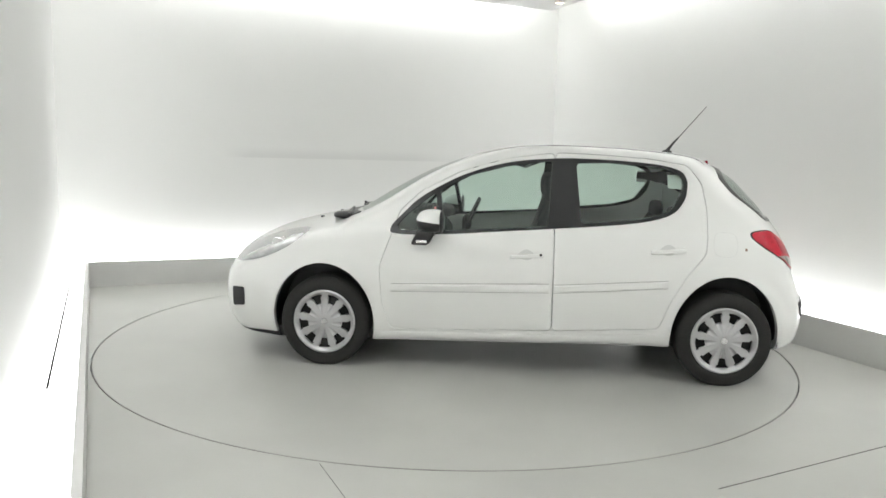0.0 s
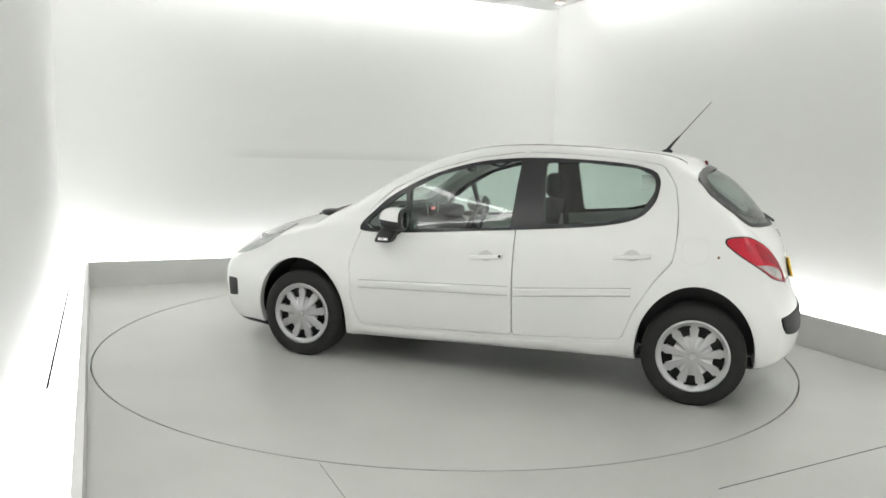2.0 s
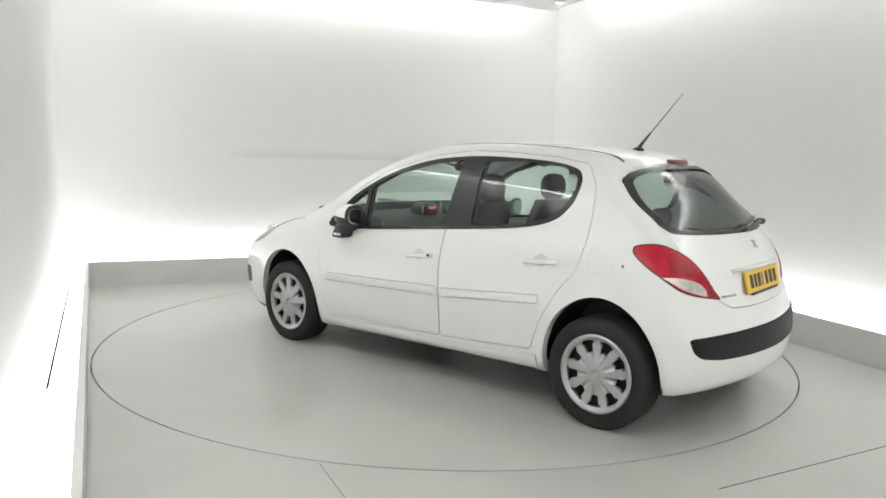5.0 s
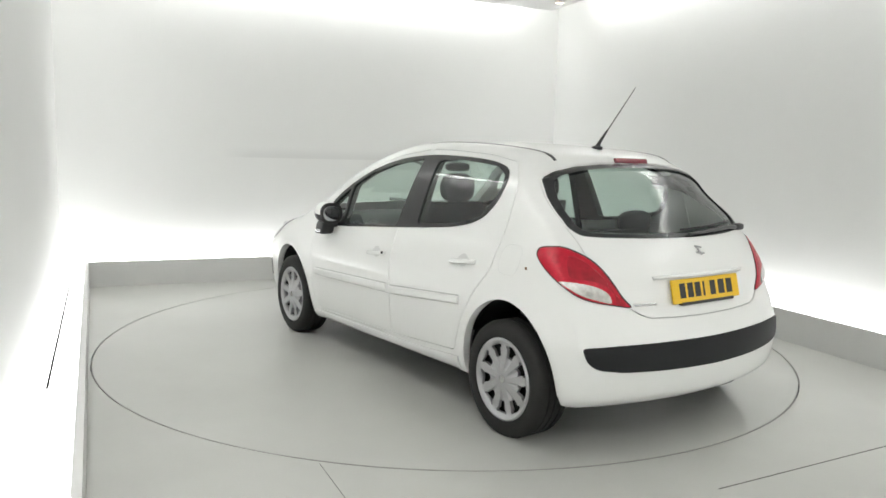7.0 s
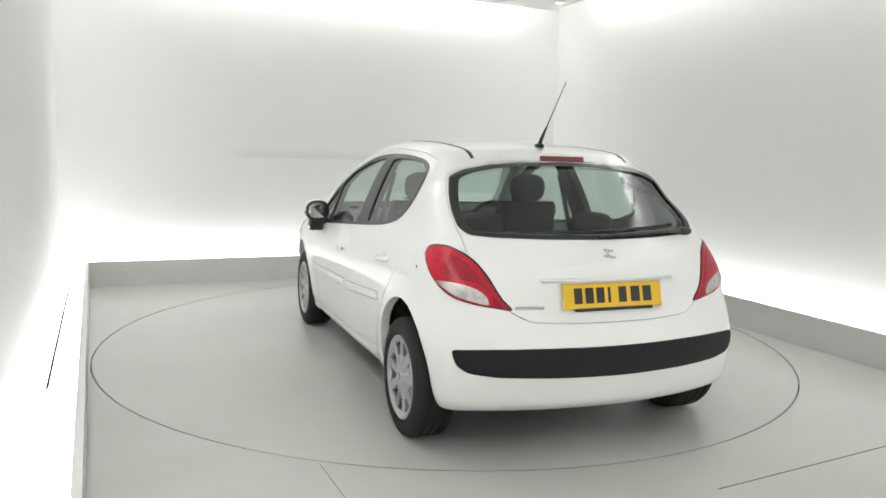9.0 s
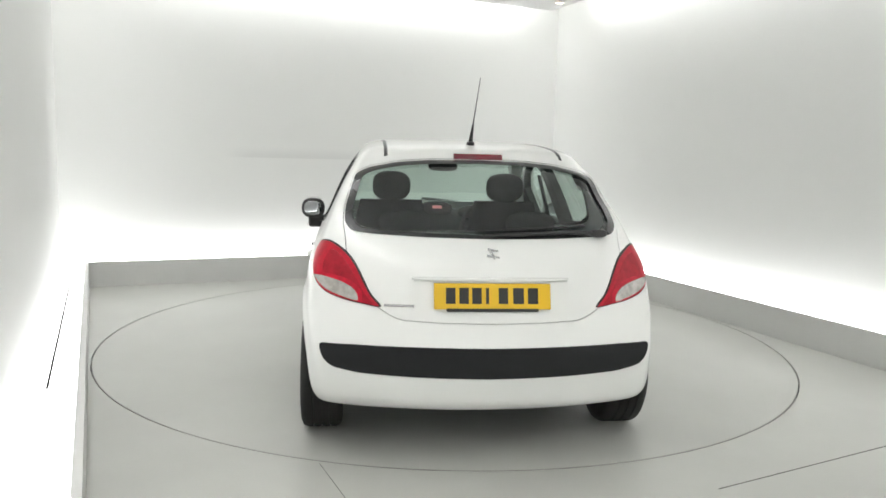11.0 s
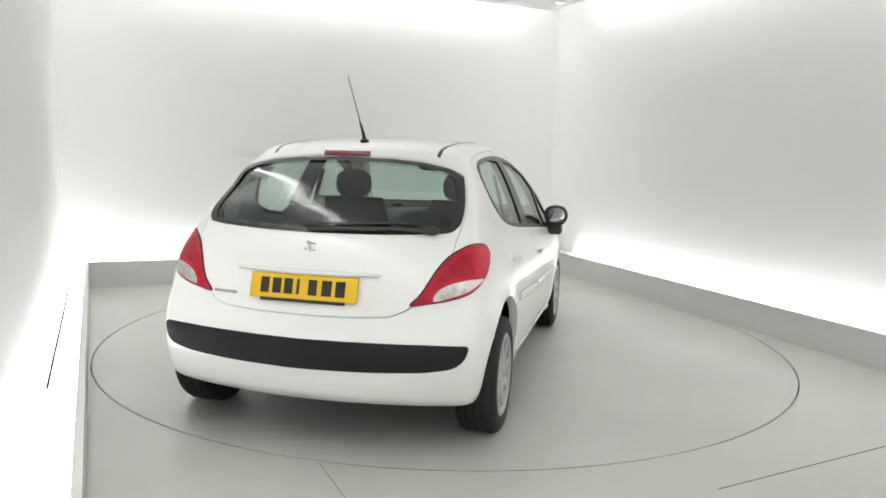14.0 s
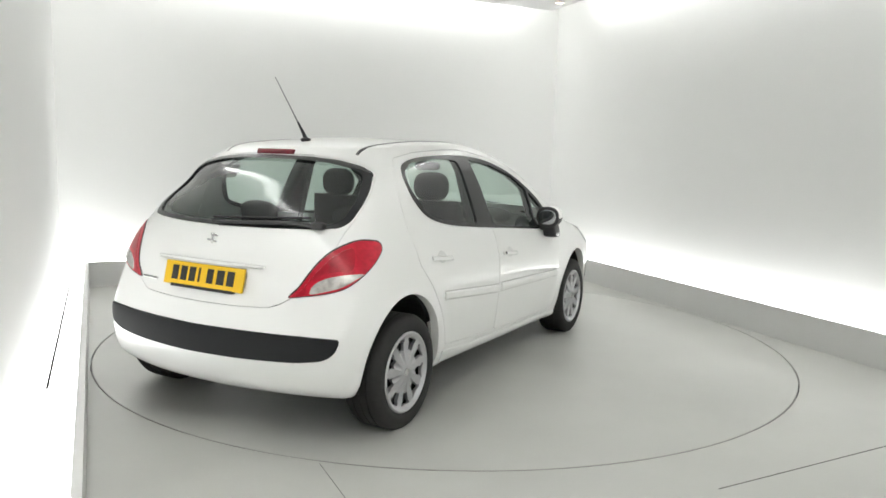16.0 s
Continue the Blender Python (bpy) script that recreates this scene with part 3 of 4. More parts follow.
def build_body():
    base = shell_mesh("base", 0.0, 0.045)
    thin = shell_mesh("thin", -0.006, 0.006, 0.8)
    proud = shell_mesh("proud", 0.003, 0.05, 0.8)
    lens = shell_mesh("lens", 0.006, 0.04, 0.8)
    ridge = shell_mesh("ridge", 0.008, 0.03, 0.8)
    arches = [("-", arch(ax, s)) for s in (-1, 1) for ax in AXLES]

    def both(outline, w=0.0):
        return cutter(grow(outline, w) if w else outline, "y", -1.2, 1.2)
    gap = 0.0036
    body = carve(base.copy(), [("-", both(WINDOW)), *arches, ("-", both(DOOR_FRONT, gap)), ("-", both(DOOR_REAR, gap)),
                               ("-", cutter(grow(HATCH, gap), "x", -2.2, -0.9)), ("-", cutter(STRIP, "x", -2.2, -1.3)),
                               ("-", lamp_tool("dl", 0.0, 0.9, 2.2)), ("-", lamp_tool("dr", 0.0, 0.9, 2.2)), ("-", cutter(WINDSCREEN, "x", 0.2, 1.6))])
    panel("body", body, PAINT, car, "white painted steel body shell")
    for s in (-1, 1):
        y0, y1 = sorted((s * 0.35, s * 1.2))
        for outline in (DOOR_FRONT, DOOR_REAR):
            me = carve(base.copy(), [("&", cutter(outline, "y", y0, y1)), ("-", both(WINDOW)), *[("-", arch(ax, s)) for ax in AXLES]])
            door = panel("door", me, PAINT, car)
            doors.append((s, outline is DOOR_FRONT, door))
        me = carve(proud.copy(), [("&", cutter(WINDOW, "y", y0, y1)), *[("-", cutter(o, "y", y0 - 0.07, y1 + 0.07)) for o in (GLASS_FRONT, GLASS_QUARTER, GLASS_REAR)]])
        trim = panel("window_frame", me, TRIM, car, "black window frame and door pillar")
        for o in (GLASS_FRONT, GLASS_QUARTER, GLASS_REAR):
            g = panel("window_pane", sheet(carve(thin.copy(), [("&", cutter(grow(o, 0.004), "y", y0, y1))])), GREENGLASS, trim, "green tinted side window glass")
            g.visible_shadow = False
    hatch = panel("tailgate", carve(base.copy(), [("&", cutter(HATCH, "x", -2.2, -0.9)), ("-", cutter(grow(REAR_GLASS, 0.001), "x", -2.3, -0.8)),
                                                  ("-", lamp_tool("dl", 0.0, 0.9, 2.2)), ("-", lamp_tool("dr", 0.0, 0.9, 2.2))]), PAINT, car, "white painted tailgate")
    inner = [(y * 0.945, 1.172 + (z - 1.172) * 0.90) for y, z in REAR_GLASS]
    panel("glass_border", carve(proud.copy(), [("&", cutter(REAR_GLASS, "x", -2.2, -0.9)), ("-", cutter(inner, "x", -2.3, -0.8))]), TRIM, hatch, "black border of the rear window")
    g = panel("rear_window", sheet(carve(thin.copy(), [("&", cutter(grow(inner, 0.005), "x", -2.2, -0.9))])), REARGLASS, hatch, "tinted rear window glass")
    g.visible_shadow = False
    g = panel("windscreen", sheet(carve(thin.copy(), [("&", cutter(grow(WINDSCREEN, 0.004), "x", 0.2, 1.6))])), GREENGLASS, car, "tinted windscreen glass")
    g.visible_shadow = False
    panel("bumper_strip", carve(lens.copy(), [("&", cutter(grow(STRIP, -0.002), "x", -2.2, -1.3))]), STRIPM, car, "charcoal plastic rear bumper strip")
    for side in ("dl", "dr"):
        lamp = panel("tail_lamp", carve(lens.copy(), [("&", lamp_tool(side, 0.006, 0.9, 2.2))]), REDLENS, car, "red and clear tail lamp")
        panel("lamp_border", carve(proud.copy(), [("&", lamp_tool(side, 0.001, 0.9, 2.2))]), BLACK, lamp, "dark backing rim of the tail lamp")
        panel("stop_lens", carve(ridge.copy(), [("&", cutter(LAMP_STOP, side, 0.9, 2.2))]), STOPLENS, lamp, "darker red ribbed brake lens")
        panel("clear_lens", carve(ridge.copy(), [("&", cutter(grow(LAMP_CLEAR, -0.002), side, 0.9, 2.2))]), CLEARLENS, lamp, "clear reversing lens")
    panel("underbody", carve(proud.copy(), [("&", box_bm(-1.62, 1.72, -0.72, 0.72, 0.05, 0.235))]), BLACK, car, "black underbody")
    panel("front_lip", carve(proud.copy(), [("&", box_bm(1.60, 2.3, -1.0, 1.0, 0.05, 0.190))]), BLACK, car, "black lip under the front bumper")
    panel("grille", carve(proud.copy(), [("&", cutter(fillet(((-0.5, 0.30), (0.5, 0.30), (0.58, 0.42), (0.4, 0.50), (-0.4, 0.50), (-0.58, 0.42)), 0.04), "x", 1.7, 2.4))]), BLACK, car, "black lower grille")
    panel("cowl", carve(lens.copy(), [("&", cutter(fillet(((1.27, -0.30), (1.27, 0.30), (1.14, 0.62), (1.07, 0.66), (1.11, 0.58), (1.185, 0.3), (1.20, 0.0), (1.185, -0.3), (1.11, -0.58), (1.07, -0.66), (1.14, -0.62)), 0.02), "z", 0.85, 1.3))]), BLACK, car, "black cowl below the windscreen")
    for s in (-1, 1):
        y0, y1 = sorted((s * 0.45, s * 1.2))
        panel("fog_lamp_surround", carve(proud.copy(), [("&", cutter(fillet(((1.835, 0.355), (1.835, 0.475), (1.925, 0.475), (1.925, 0.345)), 0.015), "y", y0, y1))]), BLACK, car, "black fog lamp surround")
        panel("headlamp", carve(lens.copy(), [("&", cutter(HEAD_LAMP, "y", y0, y1))]), HEADLENS, car, "clear swept-back headlamp")
    return hatch


doors = []
tailgate = build_body()


# ---- wheels ----
def build_wheel(x, s):
    at = Matrix.Translation((x, s * 0.752, HUB_Z)) @ (Matrix.Identity(4) if s > 0 else Matrix.Rotation(math.pi, 4, "Z"))
    r = TYRE_R
    prof = [(0.19, -0.09), (0.215, -0.098), (r - 0.03, -0.099), (r - 0.008, -0.088), (r, -0.07), (r, -0.046), (r - 0.008, -0.044), (r - 0.008, -0.038), (r, -0.036), (r, -0.004), (r - 0.008, -0.002),
            (r - 0.008, 0.004), (r, 0.006), (r, 0.036), (r - 0.008, 0.038), (r - 0.008, 0.044), (r, 0.046), (r, 0.068), (r - 0.008, 0.086), (r - 0.03, 0.098), (0.225, 0.1), (0.207, 0.095), (0.2, 0.085)]
    wheel = part("wheel", lathe_bm([(0.2, 0.05), (0.2, -0.09), (0.03, -0.09), (0.03, 0.035), (0.2, 0.035), (0.2, 0.05)], 40), STEEL, car, "black tyre with a silver plastic hubcap", 40, at)
    part("tyre", lathe_bm(prof, 72), RUBBER, wheel, "worn black rubber tyre", 40)
    # hubcap with nine windows
    bm = bmesh.new()
    steps, holes = 108, 9
    radii = [(0.0, 0.092), (0.03, 0.092), (0.055, 0.092), (0.085, 0.088), (0.112, 0.086), (0.134, 0.086), (0.156, 0.087), (0.173, 0.088), (0.184, 0.094), (0.195, 0.099), (0.204, 0.094)]
    rings = []
    for rr, h in radii:
        ring = []
        for i in range(steps):
            a = 2 * math.pi * i / steps + radians(10)
            ph = (i % (steps // holes)) / (steps // holes) - 0.5
            ridge = 0.010 * max(0.0, math.cos(ph * 2 * math.pi)) if 0.07 < rr < 0.175 else 0.0
            ring.append(bm.verts.new((rr * math.cos(a), h - ridge, rr * math.sin(a))))
        rings.append(ring)
    for k, (a, b) in enumerate(zip(rings, rings[1:])):
        for i in range(steps):
            ph = (i + 0.5) % (steps // holes)
            half = {4: 2.6, 5: 3.1}.get(k, 3.6)
            if k in (4, 5, 6) and abs(ph - 6) < half:
                continue
            bm.faces.new((a[i], b[i], b[(i + 1) % steps], a[(i + 1) % steps]))
    bmesh.ops.remove_doubles(bm, verts=bm.verts, dist=1e-5)
    edges = [e for e in bm.edges if e.is_boundary]
    ext = bmesh.ops.extrude_edge_only(bm, edges=edges)
    bmesh.ops.translate(bm, verts=[v for v in ext["geom"] if isinstance(v, bmesh.types.BMVert)], vec=(0, -0.018, 0))
    bmesh.ops.recalc_face_normals(bm, faces=bm.faces)
    cap = part("hubcap", bm, HUBCAP, wheel, "silver nine-slot plastic hubcap", 30)
    part("badge", lathe_bm([(0.0, 0.094), (0.02, 0.094), (0.022, 0.09)], 20), BADGE, cap)
    # wheel well liner
    bm = bmesh.new()
    ra, rb = [], []
    for px, pz in arch_ring(x, 0.006, -0.03 * math.pi, 1.03 * math.pi, 33):
        ra.append(bm.verts.new((px, s * 0.52, pz)))
        rb.append(bm.verts.new((px, s * 0.79, pz)))
    for i in range(32):
        bm.faces.new((ra[i], ra[i + 1], rb[i + 1], rb[i]))
    bm.faces.new(ra)
    part("arch_liner", bm, BLACK, car, "black wheel arch liner")


for wx in AXLES:
    for side in (1, -1):
        build_wheel(wx, side)


# ---- places on the car's skin ----
def on_skin(a, b):
    """Where the way from a (inside) to b (outside) leaves the car."""
    a, b = np.array(a, float), np.array(b, float)
    lo, hi = 0.0, 1.0
    for _ in range(30):
        mid = (lo + hi) / 2
        if inside((a + mid * (b - a))[None])[0] > 0:
            lo = mid
        else:
            hi = mid
    return a + lo * (b - a)


def at_flank(x, z, s=1):
    return on_skin((x, 0, min(z, 1.3)), (x, s * 1.3, z))


def at_tail(y, z):
    return on_skin((-1.0, y, z), (-2.4, y, z))


def at_top(x, y):
    return on_skin((x, y, 0.5), (x, y, 1.8))


def ribbon_bm(rows, proud, way):
    """A band on the skin: rows of lower and upper skin points; it stands proud along way(row)."""
    bm = bmesh.new()
    rings = []
    for lower, upper in rows:
        lower, upper = Vector(lower), Vector(upper)
        n = Vector(way(lower))
        rim = (upper - lower) * 0.18
        rings.append([bm.verts.new(v) for v in (lower - n * 0.012, lower + n * proud * 0.5, lower + rim + n * proud, upper - rim + n * proud, upper + n * proud * 0.5, upper - n * 0.012)])
    for a, b in zip(rings, rings[1:]):
        for k in range(6):
            bm.faces.new((a[k], a[(k + 1) % 6], b[(k + 1) % 6], b[k]))
    bm.faces.new(rings[0])
    bm.faces.new(rings[-1])
    bmesh.ops.recalc_face_normals(bm, faces=bm.faces)
    return bm


def blob_bm(cx, cy, cz, rx, ry, rz, power=2.6, seg=28, rings=18):
    """Rounded block (superellipsoid)."""
    bm = bmesh.new()
    bmesh.ops.create_uvsphere(bm, u_segments=seg, v_segments=rings, radius=1)
    for v in bm.verts:
        p = v.co
        k = (abs(p.x) ** power + abs(p.y) ** power + abs(p.z) ** power) ** (-1 / power)
        v.co = Vector((cx + p.x * k * rx, cy + p.y * k * ry, cz + p.z * k * rz))
    return bm


# ---- things on the doors ----
def build_door_details():
    for s, front, door in doors:
        if front:
            xs = np.linspace(0.835, -0.165, 26)
            z0, z1 = lambda x: 0.508 + (0.835 - x) * 0.034, lambda x: 0.553 + (0.835 - x) * 0.040
        else:
            xs = np.linspace(-0.203, -0.895, 20)
            z0, z1 = lambda x: 0.541 + (-0.203 - x) * 0.086, lambda x: 0.588 + (-0.203 - x) * 0.078
        part("side_moulding", ribbon_bm([(at_flank(x, z0(x), s), at_flank(x, z1(x), s)) for x in xs], 0.012, lambda p, s=s: (0, s, 0)), PAINT, door, "white rubbing strip", 35)
        # grey ribbons draw the shadow line above and below the rubbing strip
        for edge in (lambda x: z0(x) - 0.003, lambda x: z1(x) + 0.002):
            part("moulding_shade_line", ribbon_bm([(at_flank(x, edge(x), s), at_flank(x, edge(x) + 0.003, s)) for x in xs], 0.0012, lambda p, s=s: (0, s, 0)), MOULDING_SHADE, door, "thin grey line painted as shade along the rubbing strip", 35)
        x0, x1, z = (0.085, -0.125, 0.763) if front else (-0.785, -0.995, 0.822)
        tilt = (0.018 if front else 0.018)
        # handle: a bar over a grey patch that paints a shallow scoop's shade
        rows = []
        for i in range(13):
            k = i / 12
            x = x0 + (x1 - x0) * k
            zz = z + tilt * (k - 0.5)
            lift = 0.006 + 0.020 * math.sin(math.pi * min(max(k, 0.02), 0.98)) ** 0.5
            a = at_flank(x, zz - 0.012, s) + np.array((0, s * (lift - 0.012), 0))
            b = at_flank(x, zz + 0.012, s) + np.array((0, s * (lift - 0.012), 0))
            rows.append((a, b))
        handle = part("handle", ribbon_bm(rows, 0.012, lambda p, s=s: (0, s, 0)), PAINT, door, "white pull handle", 35)
        rows = []
        for i in range(9):
            x = x0 + (x1 - x0) * (0.25 + 0.5 * i / 8)
            h = 0.030 * math.sin(math.pi * (i + 0.4) / 8.8)
            rows.append((at_flank(x, z + 0.004 - h, s), at_flank(x, z + 0.004 + h * 1.2, s)))
        part("handle_shade", ribbon_bm(rows, 0.0012, lambda p, s=s: (0, s, 0)), CUP, door, "grey patch painted as the shade of a handle recess", 60)
        if front:
            p = at_flank(-0.108, z + 0.010, s)
            bm = lathe_bm([(0.0, 0.012), (0.008, 0.012), (0.009, 0.0)], 14)
            part("door_lock", bm, STEEL, handle, "dark key lock", 40, Matrix.Translation((p[0], p[1] + s * 0.008, p[2])) @ Matrix.Rotation(0 if s > 0 else math.pi, 4, "Z"))


# greyed white: painted shade at handles and plate ledge, and the flap gap
CUP = material("recess shade and gap grey", (0.66, 0.665, 0.65), 0.45)
build_door_details()


# ---- mirrors ----
def build_mirror(s):
    bm = blob_bm(0.570, s * 0.893, 0.962, 0.102, 0.080, 0.072, 2.3)
    geom = bm.verts[:] + bm.edges[:] + bm.faces[:]
    bmesh.ops.bisect_plane(bm, geom=geom, plane_co=(0.515, 0, 0), plane_no=(1, 0, 0), clear_inner=True)
    bmesh.ops.holes_fill(bm, edges=[e for e in bm.edges if e.is_boundary])
    low = bm.copy()
    bmesh.ops.bisect_plane(bm, geom=bm.verts[:] + bm.edges[:] + bm.faces[:], plane_co=(0, 0, 0.897), plane_no=(-0.1, 0, 1), clear_inner=True)
    bmesh.ops.bisect_plane(low, geom=low.verts[:] + low.edges[:] + low.faces[:], plane_co=(0, 0, 0.897), plane_no=(-0.1, 0, 1), clear_outer=True)
    mirror = part("door_mirror", low, BLACK, car, "door mirror with white cap and black base", 40)
    part("mirror_cap", bm, PAINT, mirror, "white mirror cap", 40)
    bm = blob_bm(0.514, s * 0.893, 0.959, 0.013, 0.082, 0.071, 2.5)
    part("mirror_rim", bm, BLACK, mirror, "black mirror rim", 40)
    bm = blob_bm(0.500, s * 0.896, 0.959, 0.004, 0.062, 0.050, 2.5)
    part("mirror_glass", bm, MIRROR, mirror, "mirror glass", 40)
    bm = box_bm(0.575, 0.690, min(s * 0.835, s * 0.93), max(s * 0.835, s * 0.93), 0.812, 0.905, 0.02, 3)
    for v in bm.verts:
        v.co.x -= (v.co.z - 0.85) * 0.5
    part("mirror_foot", bm, BLACK, mirror, "black mirror foot", 40)
    bm = box_bm(0.60, 0.67, min(s * 0.925, s * 0.938), max(s * 0.925, s * 0.938), 0.826, 0.848, 0.006, 2)
    part("side_indicator", bm, CHROME, mirror, "bright side indicator", 40)
    bm = box_bm(0.56, 0.66, min(s * 0.77, s * 0.86), max(s * 0.77, s * 0.86), 0.86, 0.905, 0.015, 2)
    part("mirror_arm", bm, BLACK, mirror, "black mirror arm", 40)


for side in (1, -1):
    build_mirror(side)


# ---- roof: ditch strips, aerial, stop lamp ----
def build_roof_details():
    for s in (1, -1):
        xs = np.linspace(0.30, -1.150, 40)
        rows = [(at_top(x, s * (0.412 + 0.03 * (0.3 - x) / 1.4)), at_top(x, s * (0.430 + 0.03 * (0.3 - x) / 1.4))) for x in xs]
        part("roof_strip", ribbon_bm(rows, 0.0025, lambda p: (0, 0, 1)), BLACK, car, "black roof ditch strip", 40)
    base = at_top(-1.005, 0.0)
    bm = blob_bm(base[0], 0, base[2] + 0.006, 0.034, 0.020, 0.014)
    aerial = part("aerial", bm, BLACK, car, "black whip aerial on a rubber foot", 50)
    part("aerial_foot", tube_bm([(base[0] + 0.004, 0, base[2] + 0.008), (base[0] - 0.026, 0, base[2] + 0.05), (base[0] - 0.072, 0, base[2] + 0.105)], 0.013, 10, 0.005), BLACK, aerial, "rubber aerial foot", 50)
    part("aerial_mast", tube_bm([(base[0] - 0.07, 0, base[2] + 0.102), (base[0] - 0.255, 0, base[2] + 0.325)], 0.0036, 8, 0.0022), STEELMAST, aerial, "thin metal mast", 50)
    rows = []
    for i in range(15):
        y = -0.122 + 0.244 * i / 14
        low = at_tail(y, 1.346)
        rows.append((low, low + np.array((0.010, 0, 0.027))))
    part("stop_lamp", ribbon_bm(rows, 0.006, lambda p: (-0.95, 0, 0.3)), REDDARK, tailgate, "dark red high stop lamp", 40)


STEELMAST = material("aerial mast", (0.16, 0.16, 0.16), 0.35, metal=0.6)
build_roof_details()


# ---- tailgate details ----
def build_tailgate_details():
    def tilted(bm):
        for v in bm.verts:
            v.co.x += (v.co.z - 0.75) * 0.26
        return bm
    x = -1.784
    plate = part("number_plate", tilted(box_bm(x - 0.006, x + 0.006, -0.26, 0.26, 0.700, 0.810, 0.002, 1)), YELLOW, tailgate, "yellow rear number plate with dark bars")
    slots = [0.187, 0.128, 0.071, 0.024, -0.047, -0.115, -0.180]
    widths = [0.042, 0.042, 0.042, 0.014, 0.042, 0.048, 0.046]
    for y, w in zip(slots, widths):
        part("bar", tilted(box_bm(x - 0.0072, x - 0.004, y - w / 2, y + w / 2, 0.724, 0.792)), INK, plate, "plain dark bar")
    part("plate_holder", tilted(box_bm(x - 0.010, x + 0.02, -0.205, 0.205, 0.690, 0.704, 0.003, 1)), BLACK, tailgate, "black plate holder edge")
    rows = []
    for i in range(21):
        y = -0.352 + 0.704 * i / 20
        taper = math.sin(math.pi * min(max(i / 20, 0.03), 0.97)) ** 0.35
        rows.append((at_tail(y, 0.826 - 0.009 * taper), at_tail(y, 0.826 + 0.010 * taper)))
    part("plate_ledge", ribbon_bm(rows, 0.012, lambda p: (-1, 0, 0)), PAINT, tailgate, "white ledge above the plate", 35)
    # the ledge's shadow line, drawn as a thin grey strip
    rows = [(at_tail(y, 0.8135), at_tail(y, 0.8185)) for y in np.linspace(-0.345, 0.345, 15)]
    part("ledge_shade", ribbon_bm(rows, 0.009, lambda p: (-1, 0, 0)), CUP, tailgate, "thin grey strip painted as shade under the ledge", 35)
    # badge: a plain emblem of three slim bars, and an unreadable script as a bar
    emblem = None
    for y0, z0, y1, z1 in ((0.016, 0.952, -0.030, 0.945), (0.006, 0.948, -0.012, 0.912), (0.022, 0.925, -0.034, 0.918)):
        a, b = at_tail(y0, z0), at_tail(y1, z1)
        bm = tube_bm([tuple(a + k * (b - a) + np.array((-0.003, 0, 0.002))) for k in (0, 0.5, 1)], 0.006, 8, 0.004)
        if emblem is None:
            emblem = part("badge", bm, BADGE, tailgate, "small silver emblem", 50)
        else:
            part("badge_bar", bm, BADGE, emblem, "", 50)
    rows = [(at_tail(y, 0.701), at_tail(y, 0.712)) for y in np.linspace(0.345, 0.475, 7)]
    part("script_bar", ribbon_bm(rows, 0.003, lambda p: (-1, 0, 0)), BADGE, tailgate, "grey bar of small script")
    # wiper, parked along the foot of the glass
    pts = [at_tail(y, z) + np.array((-0.016, 0, 0.008)) for y, z in ((0.03, 1.003), (-0.12, 1.010), (-0.28, 1.016), (-0.42, 1.018), (-0.53, 1.008))]
    wiper = part("rear_wiper", tube_bm([tuple(p) for p in pts], 0.008, 8, 0.012), BLACK, tailgate, "black rear wiper", 50)
    p = at_tail(-0.535, 1.012)
    part("wiper_pivot", blob_bm(p[0] - 0.022, -0.535, 1.020, 0.026, 0.040, 0.020), BLACK, wiper, "wiper pivot cap", 50)
    blade = [at_tail(y, 1.026 + 0.004 * k) + np.array((-0.006, 0, 0.006)) for k, y in enumerate(np.linspace(0.06, -0.47, 6))]
    part("wiper_blade", tube_bm([tuple(p) for p in blade], 0.006, 6), BLACK, wiper, "rubber wiper blade", 50)


build_tailgate_details()


# ---- small things on the flanks and nose ----
def build_flank_details():
    ring = []
    for i in range(41):
        a = 2 * math.pi * i / 40
        r = (abs(math.cos(a)) ** 3 + abs(math.sin(a)) ** 3) ** (-1 / 3) * 0.072
        ring.append(tuple(at_flank(-1.235 + r * math.cos(a), 0.872 + r * math.sin(a))))
    part("fuel_flap_gap", tube_bm(ring, 0.0008, 5), CUP, car, "thin gap round the fuel flap")
    p = at_flank(-1.359, 0.846)
    part("flank_mark", blob_bm(p[0], p[1], p[2], 0.007, 0.002, 0.009), SPOT, car, "small brown paint chip")
    for s in (1, -1):
        # wipers on the cowl
        pts = [at_top(x, y) + np.array((0, 0, 0.022)) for x, y in ((1.17, 0.62 if s > 0 else 0.05), (1.20, 0.42 if s > 0 else -0.15), (1.225, 0.2 if s > 0 else -0.35))]
        part("front_wiper", tube_bm([tuple(p) for p in pts], 0.011, 8), BLACK, car, "black windscreen wiper", 50)
        c = at_top(1.195, s * 0.50)
        part("wiper_cover", blob_bm(c[0], c[1], c[2] + 0.008, 0.10, 0.085, 0.026), BLACK, car, "black wiper arm cover", 50)
        q = at_top(1.43, s * 0.30)
        part("washer_jet", blob_bm(q[0], q[1], q[2] + 0.004, 0.014, 0.010, 0.008), BLACK, car, "black washer jet")
        # bright lens pieces inside the headlamp outline
        head = at_flank(1.60, 0.775, s)
        lens = blob_bm(head[0], head[1] - s * 0.012, head[2], 0.05, 0.024, 0.035)
        part("headlamp_lens", lens, CHROME, car, "bright headlamp reflector", 50)


